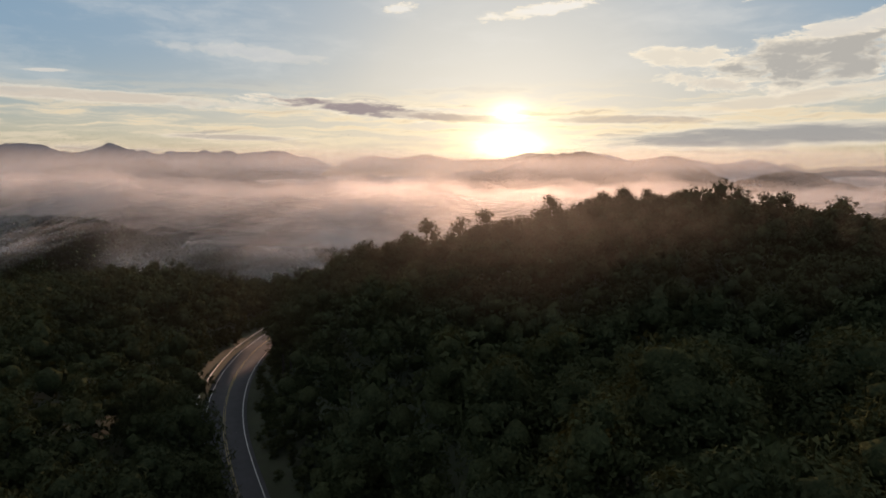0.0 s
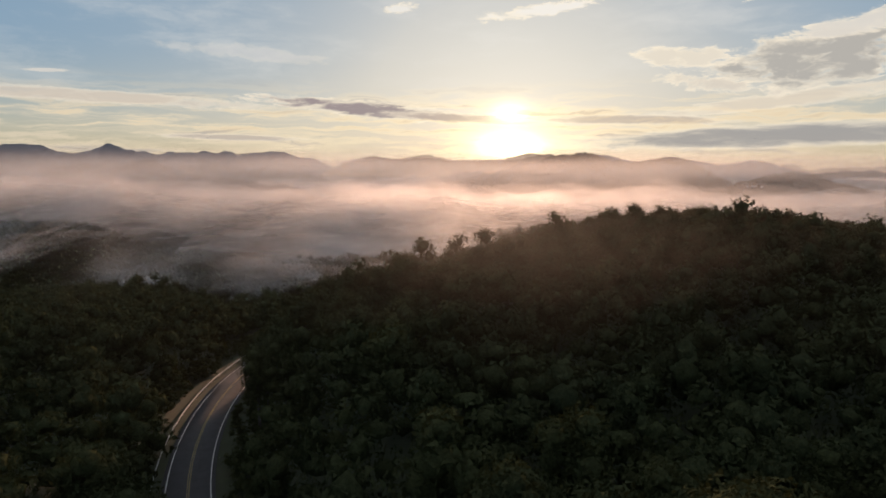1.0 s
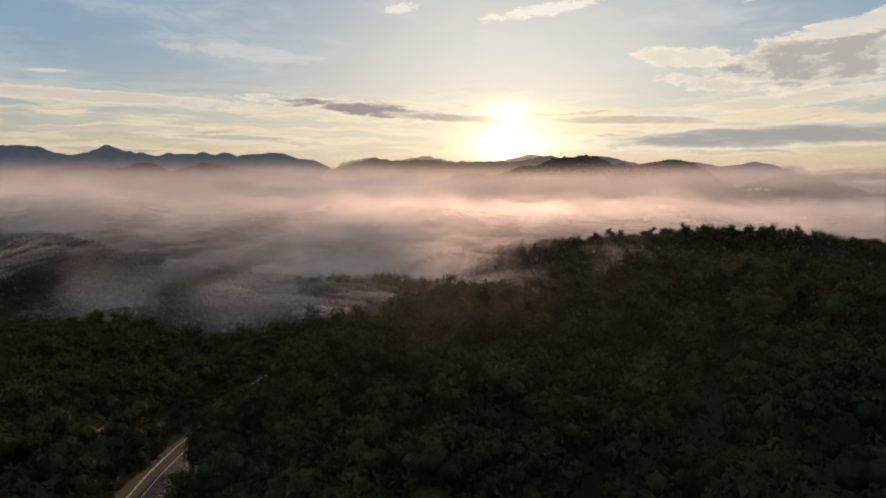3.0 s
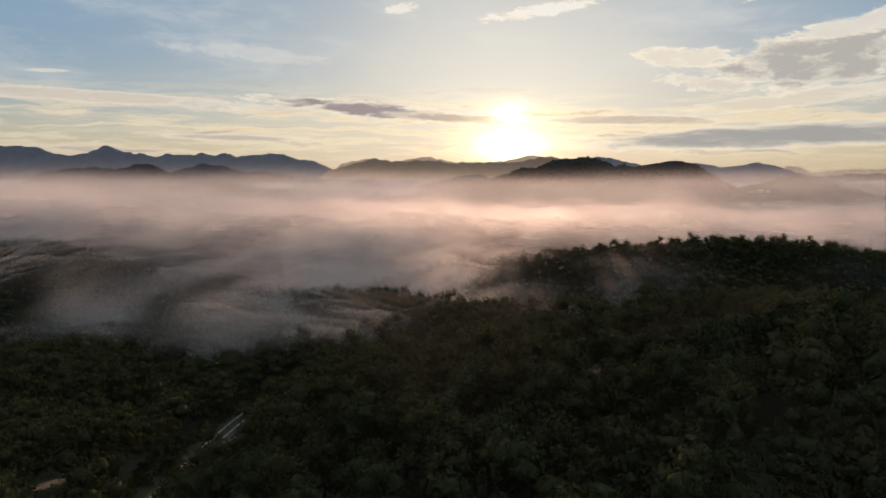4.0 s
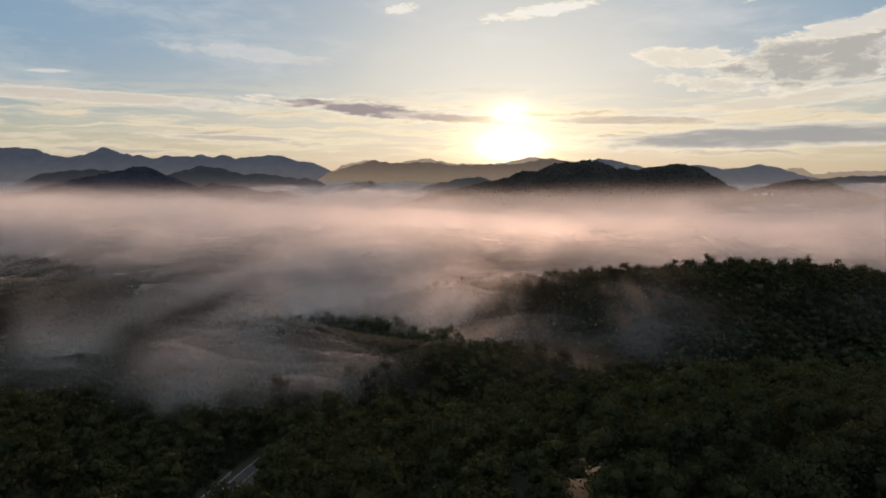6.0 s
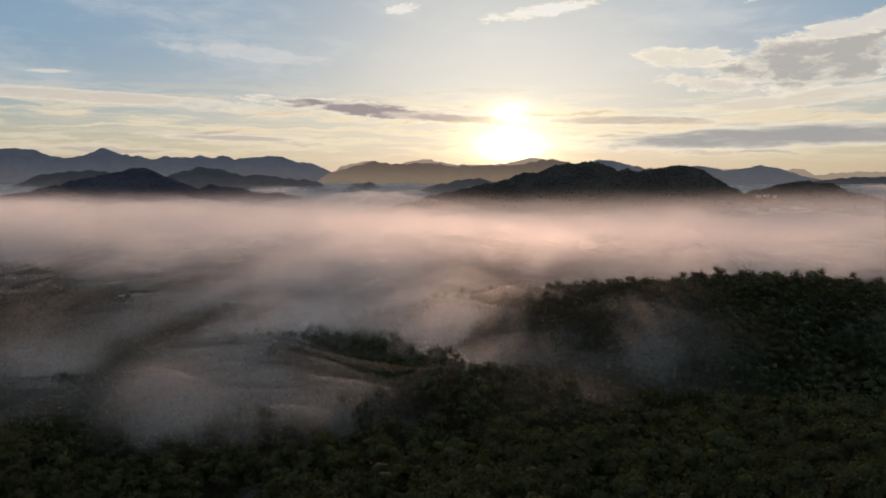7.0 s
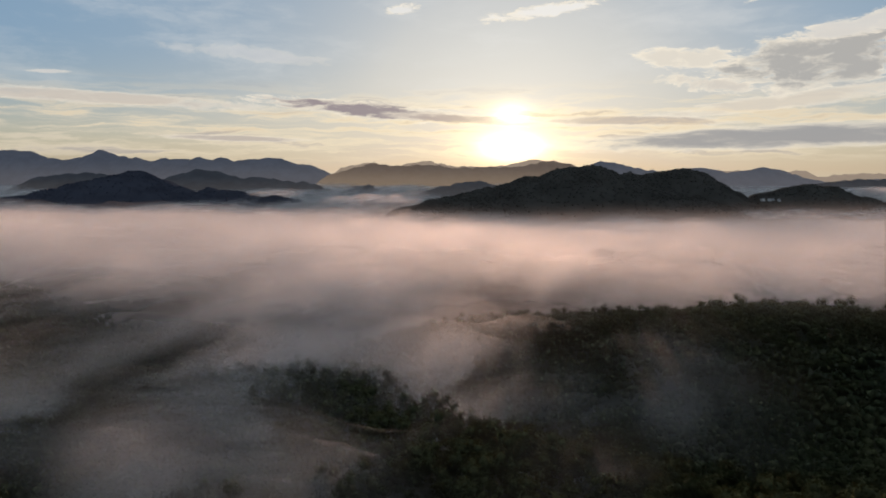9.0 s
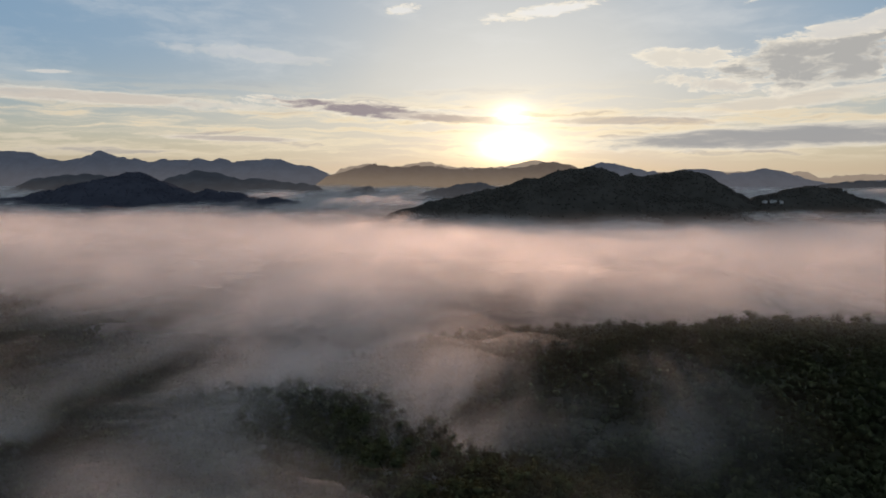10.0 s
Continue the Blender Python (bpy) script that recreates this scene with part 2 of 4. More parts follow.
def fog_material():
    m, n = material("fog")
    pos = n.add("ShaderNodeNewGeometry").outputs["Position"]
    attr = n.add("ShaderNodeAttribute", attribute_name="fog_cover").outputs["Fac"]
    warp = n.vec("MULTIPLY", n.vec("SUBTRACT", n.noise(pos, 0.008, 2, 0.5, "Color"), (0.5, 0.5, 0.5)), (90, 60, 10))
    drift = n.vec("ADD", pos, warp)
    along = n.add("ShaderNodeCombineXYZ")
    n.put(along.inputs[0], n.vec("DOT_PRODUCT", drift, (0.22, 0.36, 0.0), out="Value"))
    n.put(along.inputs[1], n.vec("DOT_PRODUCT", drift, (-1.05, 0.62, 0.0), out="Value"))
    n.put(along.inputs[2], n.vec("DOT_PRODUCT", drift, (0.0, 0.0, 1.4), out="Value"))
    p = along.outputs[0]
    wisps = n.noise(p, 0.011, 6, 0.55)
    # where the fog is thin it breaks into wisps, where it is dense it closes
    shut = n.add("ShaderNodeAttribute", attribute_name="fog_closed").outputs["Fac"]
    broken = n.smooth(wisps, 0.41, 0.65)
    thin = n.math("ADD", n.math("MULTIPLY", broken, 1.0), 0.05)
    full = n.math("ADD", n.math("MULTIPLY", n.smooth(wisps, 0.3, 0.65), 0.7), 0.5)
    share = n.math("ADD", n.math("MULTIPLY", thin, n.math("SUBTRACT", 1.0, shut)), n.math("MULTIPLY", full, shut))
    amount = n.math("MULTIPLY", attr, share, clamp=True)
    # droplets have no facing: the layer takes light from the side as well as from above
    tilt = n.vec("MULTIPLY", n.vec("SUBTRACT", n.noise(pos, 0.02, 3, 0.5, "Color"), (0.5, 0.5, 0.5)), (0.6, 0.5, 0.6))
    facing = n.vec("NORMALIZE", n.vec("ADD", tilt, (0.0, -1.0, 0.15)))
    front = n.add("ShaderNodeBsdfDiffuse")
    front.inputs["Color"].default_value = (0.96, 0.95, 0.95, 1)
    back = n.add("ShaderNodeBsdfTranslucent")
    back.inputs["Color"].default_value = (0.96, 0.95, 0.95, 1)
    n.put(front.inputs["Normal"], facing)
    n.put(back.inputs["Normal"], facing)
    above = n.add("ShaderNodeBsdfDiffuse")
    above.inputs["Color"].default_value = (0.96, 0.95, 0.95, 1)
    n.put(above.inputs["Normal"], n.vec("NORMALIZE", n.vec("ADD", tilt, (0.0, 0.25, 1.0))))
    sides = n.add("ShaderNodeMixShader")
    sides.inputs[0].default_value = 0.9
    n.put(sides.inputs[1], front.outputs[0])
    n.put(sides.inputs[2], back.outputs[0])
    drops = n.add("ShaderNodeMixShader")
    drops.inputs[0].default_value = 0.20
    n.put(drops.inputs[1], sides.outputs[0])
    n.put(drops.inputs[2], above.outputs[0])
    # droplets throw most of the light onwards: brightest towards the sun
    onward = n.add("ShaderNodeBsdfGlossy")
    onward.inputs["Color"].default_value = (0.92, 0.90, 0.88, 1)
    onward.inputs["Roughness"].default_value = 0.76
    n.put(onward.inputs["Normal"], n.vec("NORMALIZE", n.vec("ADD", n.scaled(tilt, 0.3, 0.3, 0.1), (0.0, 0.0, 1.0))))
    plain = drops
    drops = n.add("ShaderNodeMixShader")
    drops.inputs[0].default_value = 0.30
    n.put(drops.inputs[1], plain.outputs[0])
    n.put(drops.inputs[2], onward.outputs[0])
    ahead = n.add("ShaderNodeBsdfRefraction")
    ahead.inputs["Color"].default_value = (0.96, 0.95, 0.95, 1)
    ahead.inputs["Roughness"].default_value = 0.88
    ahead.inputs["IOR"].default_value = 1.5
    n.put(ahead.inputs["Normal"], facing)
    mixed = drops
    drops = n.add("ShaderNodeMixShader")
    drops.inputs[0].default_value = 0.085
    n.put(drops.inputs[1], mixed.outputs[0])
    n.put(drops.inputs[2], ahead.outputs[0])
    clear = n.add("ShaderNodeBsdfTransparent")
    both = n.add("ShaderNodeMixShader")
    n.put(both.inputs[0], amount)
    n.put(both.inputs[1], clear.outputs[0])
    n.put(both.inputs[2], drops.outputs[0])
    finish(n, both.outputs[0])
    return m


FOG = fog_material()


def haze_material(name, onwards):
    """Thin mist: part of the light is scattered all round, the rest (onwards) close to its old direction."""
    m, n = material(name)
    pos = n.add("ShaderNodeNewGeometry").outputs["Position"]
    amount = n.add("ShaderNodeAttribute", attribute_name="fog_cover").outputs["Fac"]
    drift = n.noise(n.scaled(pos, 0.007, 0.007, 0.04), 1.0, 5, 0.6)
    amount = n.math("MULTIPLY", amount, n.smooth(drift, 0.3, 0.7, 0.45, 1.55), clamp=True)
    facing = (0.0, -0.29, 0.957)
    front = n.add("ShaderNodeBsdfDiffuse")
    back = n.add("ShaderNodeBsdfTranslucent")
    for side in (front, back):
        side.inputs["Color"].default_value = (0.95, 0.95, 0.95, 1)
        n.put(side.inputs["Normal"], n.vec("NORMALIZE", facing))
    drops = n.add("ShaderNodeMixShader")
    drops.inputs[0].default_value = 0.6
    n.put(drops.inputs[1], front.outputs[0])
    n.put(drops.inputs[2], back.outputs[0])
    ahead = n.add("ShaderNodeBsdfRefraction")
    ahead.inputs["Color"].default_value = (0.97, 0.96, 0.95, 1)
    ahead.inputs["Roughness"].default_value = 0.88
    ahead.inputs["IOR"].default_value = 1.5
    share = n.add("ShaderNodeMixShader")
    share.inputs[0].default_value = onwards
    n.put(share.inputs[1], drops.outputs[0])
    n.put(share.inputs[2], ahead.outputs[0])
    clear = n.add("ShaderNodeBsdfTransparent")
    both = n.add("ShaderNodeMixShader")
    n.put(both.inputs[0], amount)
    n.put(both.inputs[1], clear.outputs[0])
    n.put(both.inputs[2], share.outputs[0])
    finish(n, both.outputs[0])
    return m


HAZE = haze_material("haze", 0.06)
MIST_GLARE = haze_material("mist_glare", 0.9)


def distant_material(name, tint, haze_glow, foot_haze=None, low=0.0, high=120.0):
    """Far wooded mountains: dull leaf colour, haze before them painted in as emission."""
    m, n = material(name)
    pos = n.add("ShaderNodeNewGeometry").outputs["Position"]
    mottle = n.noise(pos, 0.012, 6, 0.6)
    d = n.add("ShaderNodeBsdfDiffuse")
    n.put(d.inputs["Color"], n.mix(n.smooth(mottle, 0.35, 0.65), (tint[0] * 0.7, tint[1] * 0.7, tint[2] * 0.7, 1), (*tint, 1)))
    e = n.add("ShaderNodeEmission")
    e.inputs["Color"].default_value = (*haze_glow, 1)
    # haze painted in a second colour towards the mountain's foot
    if foot_haze:
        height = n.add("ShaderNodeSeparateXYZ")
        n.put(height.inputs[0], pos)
        n.put(e.inputs["Color"], n.mix(n.smooth(height.outputs[2], low, high), (*foot_haze, 1), (*haze_glow, 1)))
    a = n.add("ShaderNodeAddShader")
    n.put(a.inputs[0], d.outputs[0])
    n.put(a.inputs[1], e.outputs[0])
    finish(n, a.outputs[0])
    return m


# ---- lie of the land ----
def step(a, b, v):
    t = np.clip((np.asarray(v, float) - a) / (b - a), 0, 1)
    return t * t * (3 - 2 * t)


class Waves:
    """Smooth seeded unevenness made of a few dozen sine waves."""

    def __init__(self, seed, size, count=28):
        rng = np.random.default_rng(seed)
        ang = rng.uniform(0, 2 * np.pi, count)
        k = 2 * np.pi / size * 2.0 ** rng.uniform(-0.3, 2.2, count)
        self.kx, self.ky, self.ph = k * np.cos(ang), k * np.sin(ang), rng.uniform(0, 6.28, count)
        self.amp = (1 / k) / np.sqrt(((1 / k) ** 2).sum() / 2)

    def at(self, x, y):
        x, y = np.asarray(x, float), np.asarray(y, float)
        out = np.zeros(np.broadcast(x, y).shape)
        for kx, ky, ph, a in zip(self.kx, self.ky, self.ph, self.amp):
            out += a * np.sin(kx * x + ky * y + ph)
        return out


ROAD_Y = np.array([-400, -120, -20, 20, 45, 68, 90, 112, 135, 156, 176, 200, 235, 270, 310, 380, 460.0])
ROAD_X = np.array([-60, -22, -8, -9, -13, -21, -31, -40.5, -47.5, -51, -52, -52, -51, -47, -44, -58, -95.0])
ROAD_HALF = 3.6


def smooth_curve(xs, ys, v):
    """Natural cubic through the knots."""
    n = len(xs)
    h = np.diff(xs)
    a = np.zeros((n, n))
    r = np.zeros(n)
    a[0, 0] = a[-1, -1] = 1
    for i in range(1, n - 1):
        a[i, i - 1:i + 2] = h[i - 1], 2 * (h[i - 1] + h[i]), h[i]
        r[i] = 3 * ((ys[i + 1] - ys[i]) / h[i] - (ys[i] - ys[i - 1]) / h[i - 1])
    c = np.linalg.solve(a, r)
    v = np.asarray(v, float)
    i = np.clip(np.searchsorted(xs, v) - 1, 0, n - 2)
    b = (ys[i + 1] - ys[i]) / h[i] - h[i] * (2 * c[i] + c[i + 1]) / 3
    d = (c[i + 1] - c[i]) / (3 * h[i])
    s = v - xs[i]
    return ys[i] + b * s + c[i] * s ** 2 + d * s ** 3


def road_x(y):
    return smooth_curve(ROAD_Y, ROAD_X, np.clip(y, -400, 460))



def road_z(y):
    return np.interp(y, [-400, -100, 120, 170, 215, 260, 320, 400, 460], [22, 15, 10.8, 10.0, 7.2, 3.6, -3, -16, -26])


def road_distance(x, y):
    slope = (road_x(np.asarray(y) + 2) - road_x(np.asarray(y) - 2)) / 4
    return np.abs(x - road_x(y)) / np.sqrt(1 + slope ** 2) + 60 * step(284, 312, y)


ROLL = Waves(3, 160)
SWELL = Waves(5, 900)


def bump(x, y, cx, cy, height, left, right, near, far, power=2.0):
    sx = np.where(x < cx, left, right)
    sy = np.where(y < cy, near, far)
    return height * np.exp(-np.abs((x - cx) / sx) ** power - np.abs((y - cy) / sy) ** power)


RIDGE = ((-120, 640, -42), (-40, 575, -27), (10, 530, -6.5), (50, 522, -1.5), (91, 492, 8), (108, 476, 11.5), (150, 459, 16.5),
         (198, 464, 18), (225, 450, 18.5), (255, 446, 13.5), (330, 440, 6), (460, 450, -10))
SPUR = ((30, 320, 6), (-9, 370, -0.5), (-40, 425, -9), (-79, 465, -15.5), (-119, 466, -18), (-145, 440, -23.5), (-210, 430, -36))
MOUND = ((-185, 262, -6), (-135, 262, 1.5), (-112, 256, 3.5), (-92, 262, -5))


def along_line(x, y, line, h, near, far):
    """Lift or lower the land h to a crest line, falling away on both sides of it."""
    best, level, behind = np.full(x.shape, 1e9), np.zeros(x.shape), np.zeros(x.shape)
    for (ax, ay, az), (bx, by, bz) in zip(line, line[1:]):
        f = np.clip(((x - ax) * (bx - ax) + (y - ay) * (by - ay)) / ((bx - ax) ** 2 + (by - ay) ** 2), 0, 1)
        dx, dy = x - ax - f * (bx - ax), y - ay - f * (by - ay)
        d = np.hypot(dx, dy)
        closer = d < best
        best = np.where(closer, d, best)
        level = np.where(closer, az + f * (bz - az), level)
        behind = np.where(closer, dy, behind)
    w = np.exp(-(best / np.where(behind > 0, far, near)) ** 2)
    return h * (1 - w) + level * w


def ground(x, y):
    x, y = np.asarray(x, float), np.asarray(y, float)
    base = np.interp(y, [-5000, -200, 150, 265, 380, 520, 700, 1000, 1600, 5000],
                     [40, 14, 6, -5, -30, -40, -60, -72, -80, -85])
    base = base + 2.2 * ROLL.at(x, y) + 10 * SWELL.at(x, y) * step(500, 1500, np.hypot(x, y - 200))
    h = base + bump(x, y, 78, 205 - 0.5 * np.clip(78 - x, 0, 78) + 0.2 * np.clip(x - 78, 0, 200), 32, 140, 120, 120, 110)
    h = h + bump(x, y, 30, 35, 17, 42, 90, 60, 32)
    h = h + bump(x, y, 200, 478, 44, 205, 150, 85, 110)
    h = h + bump(x, y, -420, 660, 52, 260, 170, 90, 120)
    shape = np.broadcast(x, y).shape
    x, y = np.broadcast_to(x, shape), np.broadcast_to(y, shape)
    h = along_line(x, y, RIDGE, h, 75, 70)
    h = along_line(x, y, SPUR, h, 45, 50)
    h = along_line(x, y, MOUND, h, 45, 40)
    side = step(5.0, 27.0, road_distance(x, y))
    return road_z(y) * (1 - side) + h * side - 0.35 * (1 - step(4.2, 5.0, road_distance(x, y)))


def mesh_from_grid(name, xs, ys, zs, mat, smooth=True):
    """A sheet over a grid of places."""
    gx, gy = np.meshgrid(xs, ys)
    return mesh_from_points(name, gx, gy, zs, mat, smooth)


def raw_mesh(name, co, tris, mat, smooth=False):
    me = bpy.data.meshes.new(name)
    co = np.asarray(co, np.float32)
    tris = np.asarray(tris, np.int32)
    me.vertices.add(len(co))
    me.vertices.foreach_set("co", co.ravel())
    me.loops.add(tris.size)
    me.loops.foreach_set("vertex_index", tris.ravel())
    me.polygons.add(len(tris))
    me.polygons.foreach_set("loop_start", np.arange(len(tris), dtype=np.int32) * 3)
    if smooth:
        me.polygons.foreach_set("use_smooth", np.ones(len(tris), bool))
    me.update(calc_edges=True)
    me.materials.append(mat)
    return me


def mesh_from_points(name, gx, gy, gz, mat, smooth=True, keep=None):
    ny, nx = gx.shape
    co = np.stack([gx, gy, gz], -1).reshape(-1, 3)
    i = np.arange(ny * nx).reshape(ny, nx)
    a, b, c, d = i[:-1, :-1].ravel(), i[:-1, 1:].ravel(), i[1:, 1:].ravel(), i[1:, :-1].ravel()
    if keep is not None:
        k = (keep[:-1, :-1] | keep[:-1, 1:] | keep[1:, 1:] | keep[1:, :-1]).ravel()
        a, b, c, d = a[k], b[k], c[k], d[k]
    tris = np.concatenate([np.stack([a, b, c], 1), np.stack([a, c, d], 1)])
    return raw_mesh(name, co, tris, mat, smooth)


def spread(*stretches):
    """Grid lines: (start, end, spacing) stretches joined."""
    out = []
    for a, b, d in stretches:
        out.append(np.linspace(a, b, max(2, int(round((b - a) / d)) + 1))[:-1])
    return np.append(np.concatenate(out), stretches[-1][1])


gx = spread((-5000, -1500, 350), (-1500, -450, 50), (-450, -110, 12), (-110, 40, 3), (40, 520, 12), (520, 1600, 50), (1600, 5000, 350))
gy = spread((-5000, -600, 400), (-600, -40, 40), (-40, 300, 4), (300, 760, 9), (760, 1700, 60), (1700, 4990, 220))
land = new("ground", mesh_from_grid("ground", gx, gy, ground(*np.meshgrid(gx, gy)), SOIL))
tagged(land, "dark leaf-strewn forest floor of rolling wooded hills", "ground", kind="structure")

# ---- far ranges ----
FAR_ROLL = Waves(11, 420, 40)


def ridge(name, label, y0, knots, near, far, mat, base=-85, rough=1.0, lumps=3.0, kind="structure", columns=180):
    kx = np.array([k[0] for k in knots], float)
    kz = np.array([k[1] for k in knots], float)
    kx = np.concatenate([[kx[0] - 350], kx, [kx[-1] + 350]])
    kz = np.concatenate([[base - 5], kz, [base - 5]])
    xs = np.linspace(kx[0], kx[-1], columns)
    crest = smooth_curve(kx, kz, xs) * 0.35 + np.interp(xs, kx, kz) * 0.65
    crest = crest + lumps * FAR_ROLL.at(xs * 5.0, xs * 0 + y0)
    v = np.concatenate([-np.linspace(1, 0, 26), np.linspace(0, 1, 16)[1:]])
    gxx, gv = np.meshgrid(xs, v)
    fall = np.where(gv < 0, 1 - step(0, 1, -gv) * 0.55 - 0.45 * np.abs(gv), 1 - step(0, 1, gv))
    gyy = y0 + np.where(gv < 0, gv * near, gv * far)
    rise = np.maximum(crest, base - 5) - base
    gzz = base + rise * fall
    gzz = gzz + rough * 9 * FAR_ROLL.at(gxx, gyy) * np.minimum(1, 4 * np.abs(gv)) * fall
    ob = new(name, mesh_from_points(name, gxx, gyy, gzz, mat))
    tagged(ob, label, "mountain", kind=kind)
    return ob, (gxx, gyy, gzz)


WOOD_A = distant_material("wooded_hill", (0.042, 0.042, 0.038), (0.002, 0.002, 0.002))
# bluish air of distance painted into tint and glow, paler for farther woods
WOOD_D = distant_material("hill_painted_blue_haze", (0.030, 0.034, 0.042), (0.004, 0.005, 0.009))
WOOD_B = distant_material("wooded_hill_painted_haze", (0.04, 0.044, 0.048), (0.014, 0.016, 0.021), (0.040, 0.036, 0.036), -10.0, 80.0)
WOOD_C = distant_material("mountain_painted_haze", (0.05, 0.055, 0.065), (0.040, 0.046, 0.062), (0.085, 0.082, 0.090), 10.0, 190.0)
# sunlit brown haze painted in as emission, stronger at the foot
WOOD_W = distant_material("mountain_painted_sun_haze", (0.05, 0.05, 0.045), (0.105, 0.076, 0.060), (0.20, 0.145, 0.100), 10.0, 130.0)
# farthest peaks: bright warm haze painted in as emission
WOOD_J = distant_material("mountain_painted_bright_haze", (0.06, 0.06, 0.06), (0.30, 0.23, 0.17))

hill_a, hill_a_grid = ridge("wooded_hill", "dark wooded hill rising out of the valley fog", 2250,
    [(-306, -80), (-156, -35), (-25, 3), (124, 36), (273, 77), (402, 106), (467, 116), (523, 114), (589, 82), (683, 45), (833, 17), (985, -24), (1157, -76)],
    420, 500, WOOD_A)
hill_b, hill_b_grid = ridge("wooded_hill", "dark round-topped wooded hill behind a larger one", 2450,
    [(482, 49), (644, 84), (766, 90), (846, 106), (897, 102), (970, 74), (1054, 29), (1160, -36)], 380, 400, WOOD_A)
hill_c, hill_c_grid = ridge("wooded_hill", "low dark wooded hill at the fog's edge", 2480,
    [(1070, -13), (1131, 3), (1274, 38), (1356, 46), (1439, 36), (1524, 7), (1626, -17), (1779, -65)], 330, 400, WOOD_A)
hill_d, hill_d_grid = ridge("wooded_hill", "long dark wooded hill with blue haze painted in, one round top", 2900,
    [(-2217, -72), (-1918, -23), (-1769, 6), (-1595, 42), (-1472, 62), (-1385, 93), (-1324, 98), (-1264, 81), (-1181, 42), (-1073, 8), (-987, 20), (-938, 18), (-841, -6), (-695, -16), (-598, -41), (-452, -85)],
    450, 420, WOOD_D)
ridge("wooded_hill", "wooded hill with light blue-grey haze painted in", 3500,
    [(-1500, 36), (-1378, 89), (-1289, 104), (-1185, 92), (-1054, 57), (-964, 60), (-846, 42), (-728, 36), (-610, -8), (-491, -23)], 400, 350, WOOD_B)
ridge("wooded_hill", "low hill in front of the mountains, blue-grey haze painted in", 3500,
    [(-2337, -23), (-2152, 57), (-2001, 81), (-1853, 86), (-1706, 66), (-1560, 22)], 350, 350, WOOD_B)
ridge("wooded_hill", "low hill with grey haze painted in, bright fog behind", 3100,
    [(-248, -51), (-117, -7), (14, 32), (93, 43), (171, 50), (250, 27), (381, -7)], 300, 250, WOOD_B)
ridge("wooded_hill", "small hill with grey haze painted in, between patches of fog", 3200,
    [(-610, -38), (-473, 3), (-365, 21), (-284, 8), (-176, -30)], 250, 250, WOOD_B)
ridge("wooded_hill", "hill shoulder with grey-blue haze painted in", 3700, [(2062, 16), (2218, 41), (2375, 48), (2564, 41), (2881, 16)], 300, 300, WOOD_B)
ridge("mountain_range", "mountain range with grey-blue haze painted in", 4100,
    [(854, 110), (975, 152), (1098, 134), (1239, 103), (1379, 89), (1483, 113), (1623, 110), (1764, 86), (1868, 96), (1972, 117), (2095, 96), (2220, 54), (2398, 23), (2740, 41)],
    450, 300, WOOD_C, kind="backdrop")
ridge("mountain_range", "mountain range under the sun, brown haze painted into its glow", 4300,
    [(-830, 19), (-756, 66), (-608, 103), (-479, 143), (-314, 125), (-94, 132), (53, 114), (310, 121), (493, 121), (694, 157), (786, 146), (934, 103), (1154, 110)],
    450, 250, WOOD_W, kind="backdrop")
ridge("mountain_range", "mountain range with blue haze painted in, one pointed peak", 4500,
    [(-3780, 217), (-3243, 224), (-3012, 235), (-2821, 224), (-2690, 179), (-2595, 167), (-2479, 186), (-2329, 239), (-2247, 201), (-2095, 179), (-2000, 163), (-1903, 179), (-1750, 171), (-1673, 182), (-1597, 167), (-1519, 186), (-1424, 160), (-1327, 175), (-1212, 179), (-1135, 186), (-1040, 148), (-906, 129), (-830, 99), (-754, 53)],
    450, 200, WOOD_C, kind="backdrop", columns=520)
ridge("mountain_range", "palest far peaks, bright haze painted into their glow", 4750,
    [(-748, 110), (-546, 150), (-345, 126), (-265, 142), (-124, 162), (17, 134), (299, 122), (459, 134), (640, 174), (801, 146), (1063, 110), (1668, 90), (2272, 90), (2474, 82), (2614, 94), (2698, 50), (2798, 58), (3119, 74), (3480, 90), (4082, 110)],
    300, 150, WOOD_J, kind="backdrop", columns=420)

# ---- fog ----
FOG_SWELL = Waves(21, 260)
FOG_FLOW = Waves(23, 150)


def line_distance(x, y, line):
    best = np.full(np.shape(x), 1e9)
    for (ax, ay, _), (bx, by, _) in zip(line, line[1:]):
        f = np.clip(((x - ax) * (bx - ax) + (y - ay) * (by - ay)) / ((bx - ax) ** 2 + (by - ay) ** 2), 0, 1)
        best = np.minimum(best, np.hypot(x - ax - f * (bx - ax), y - ay - f * (by - ay)))
    return best


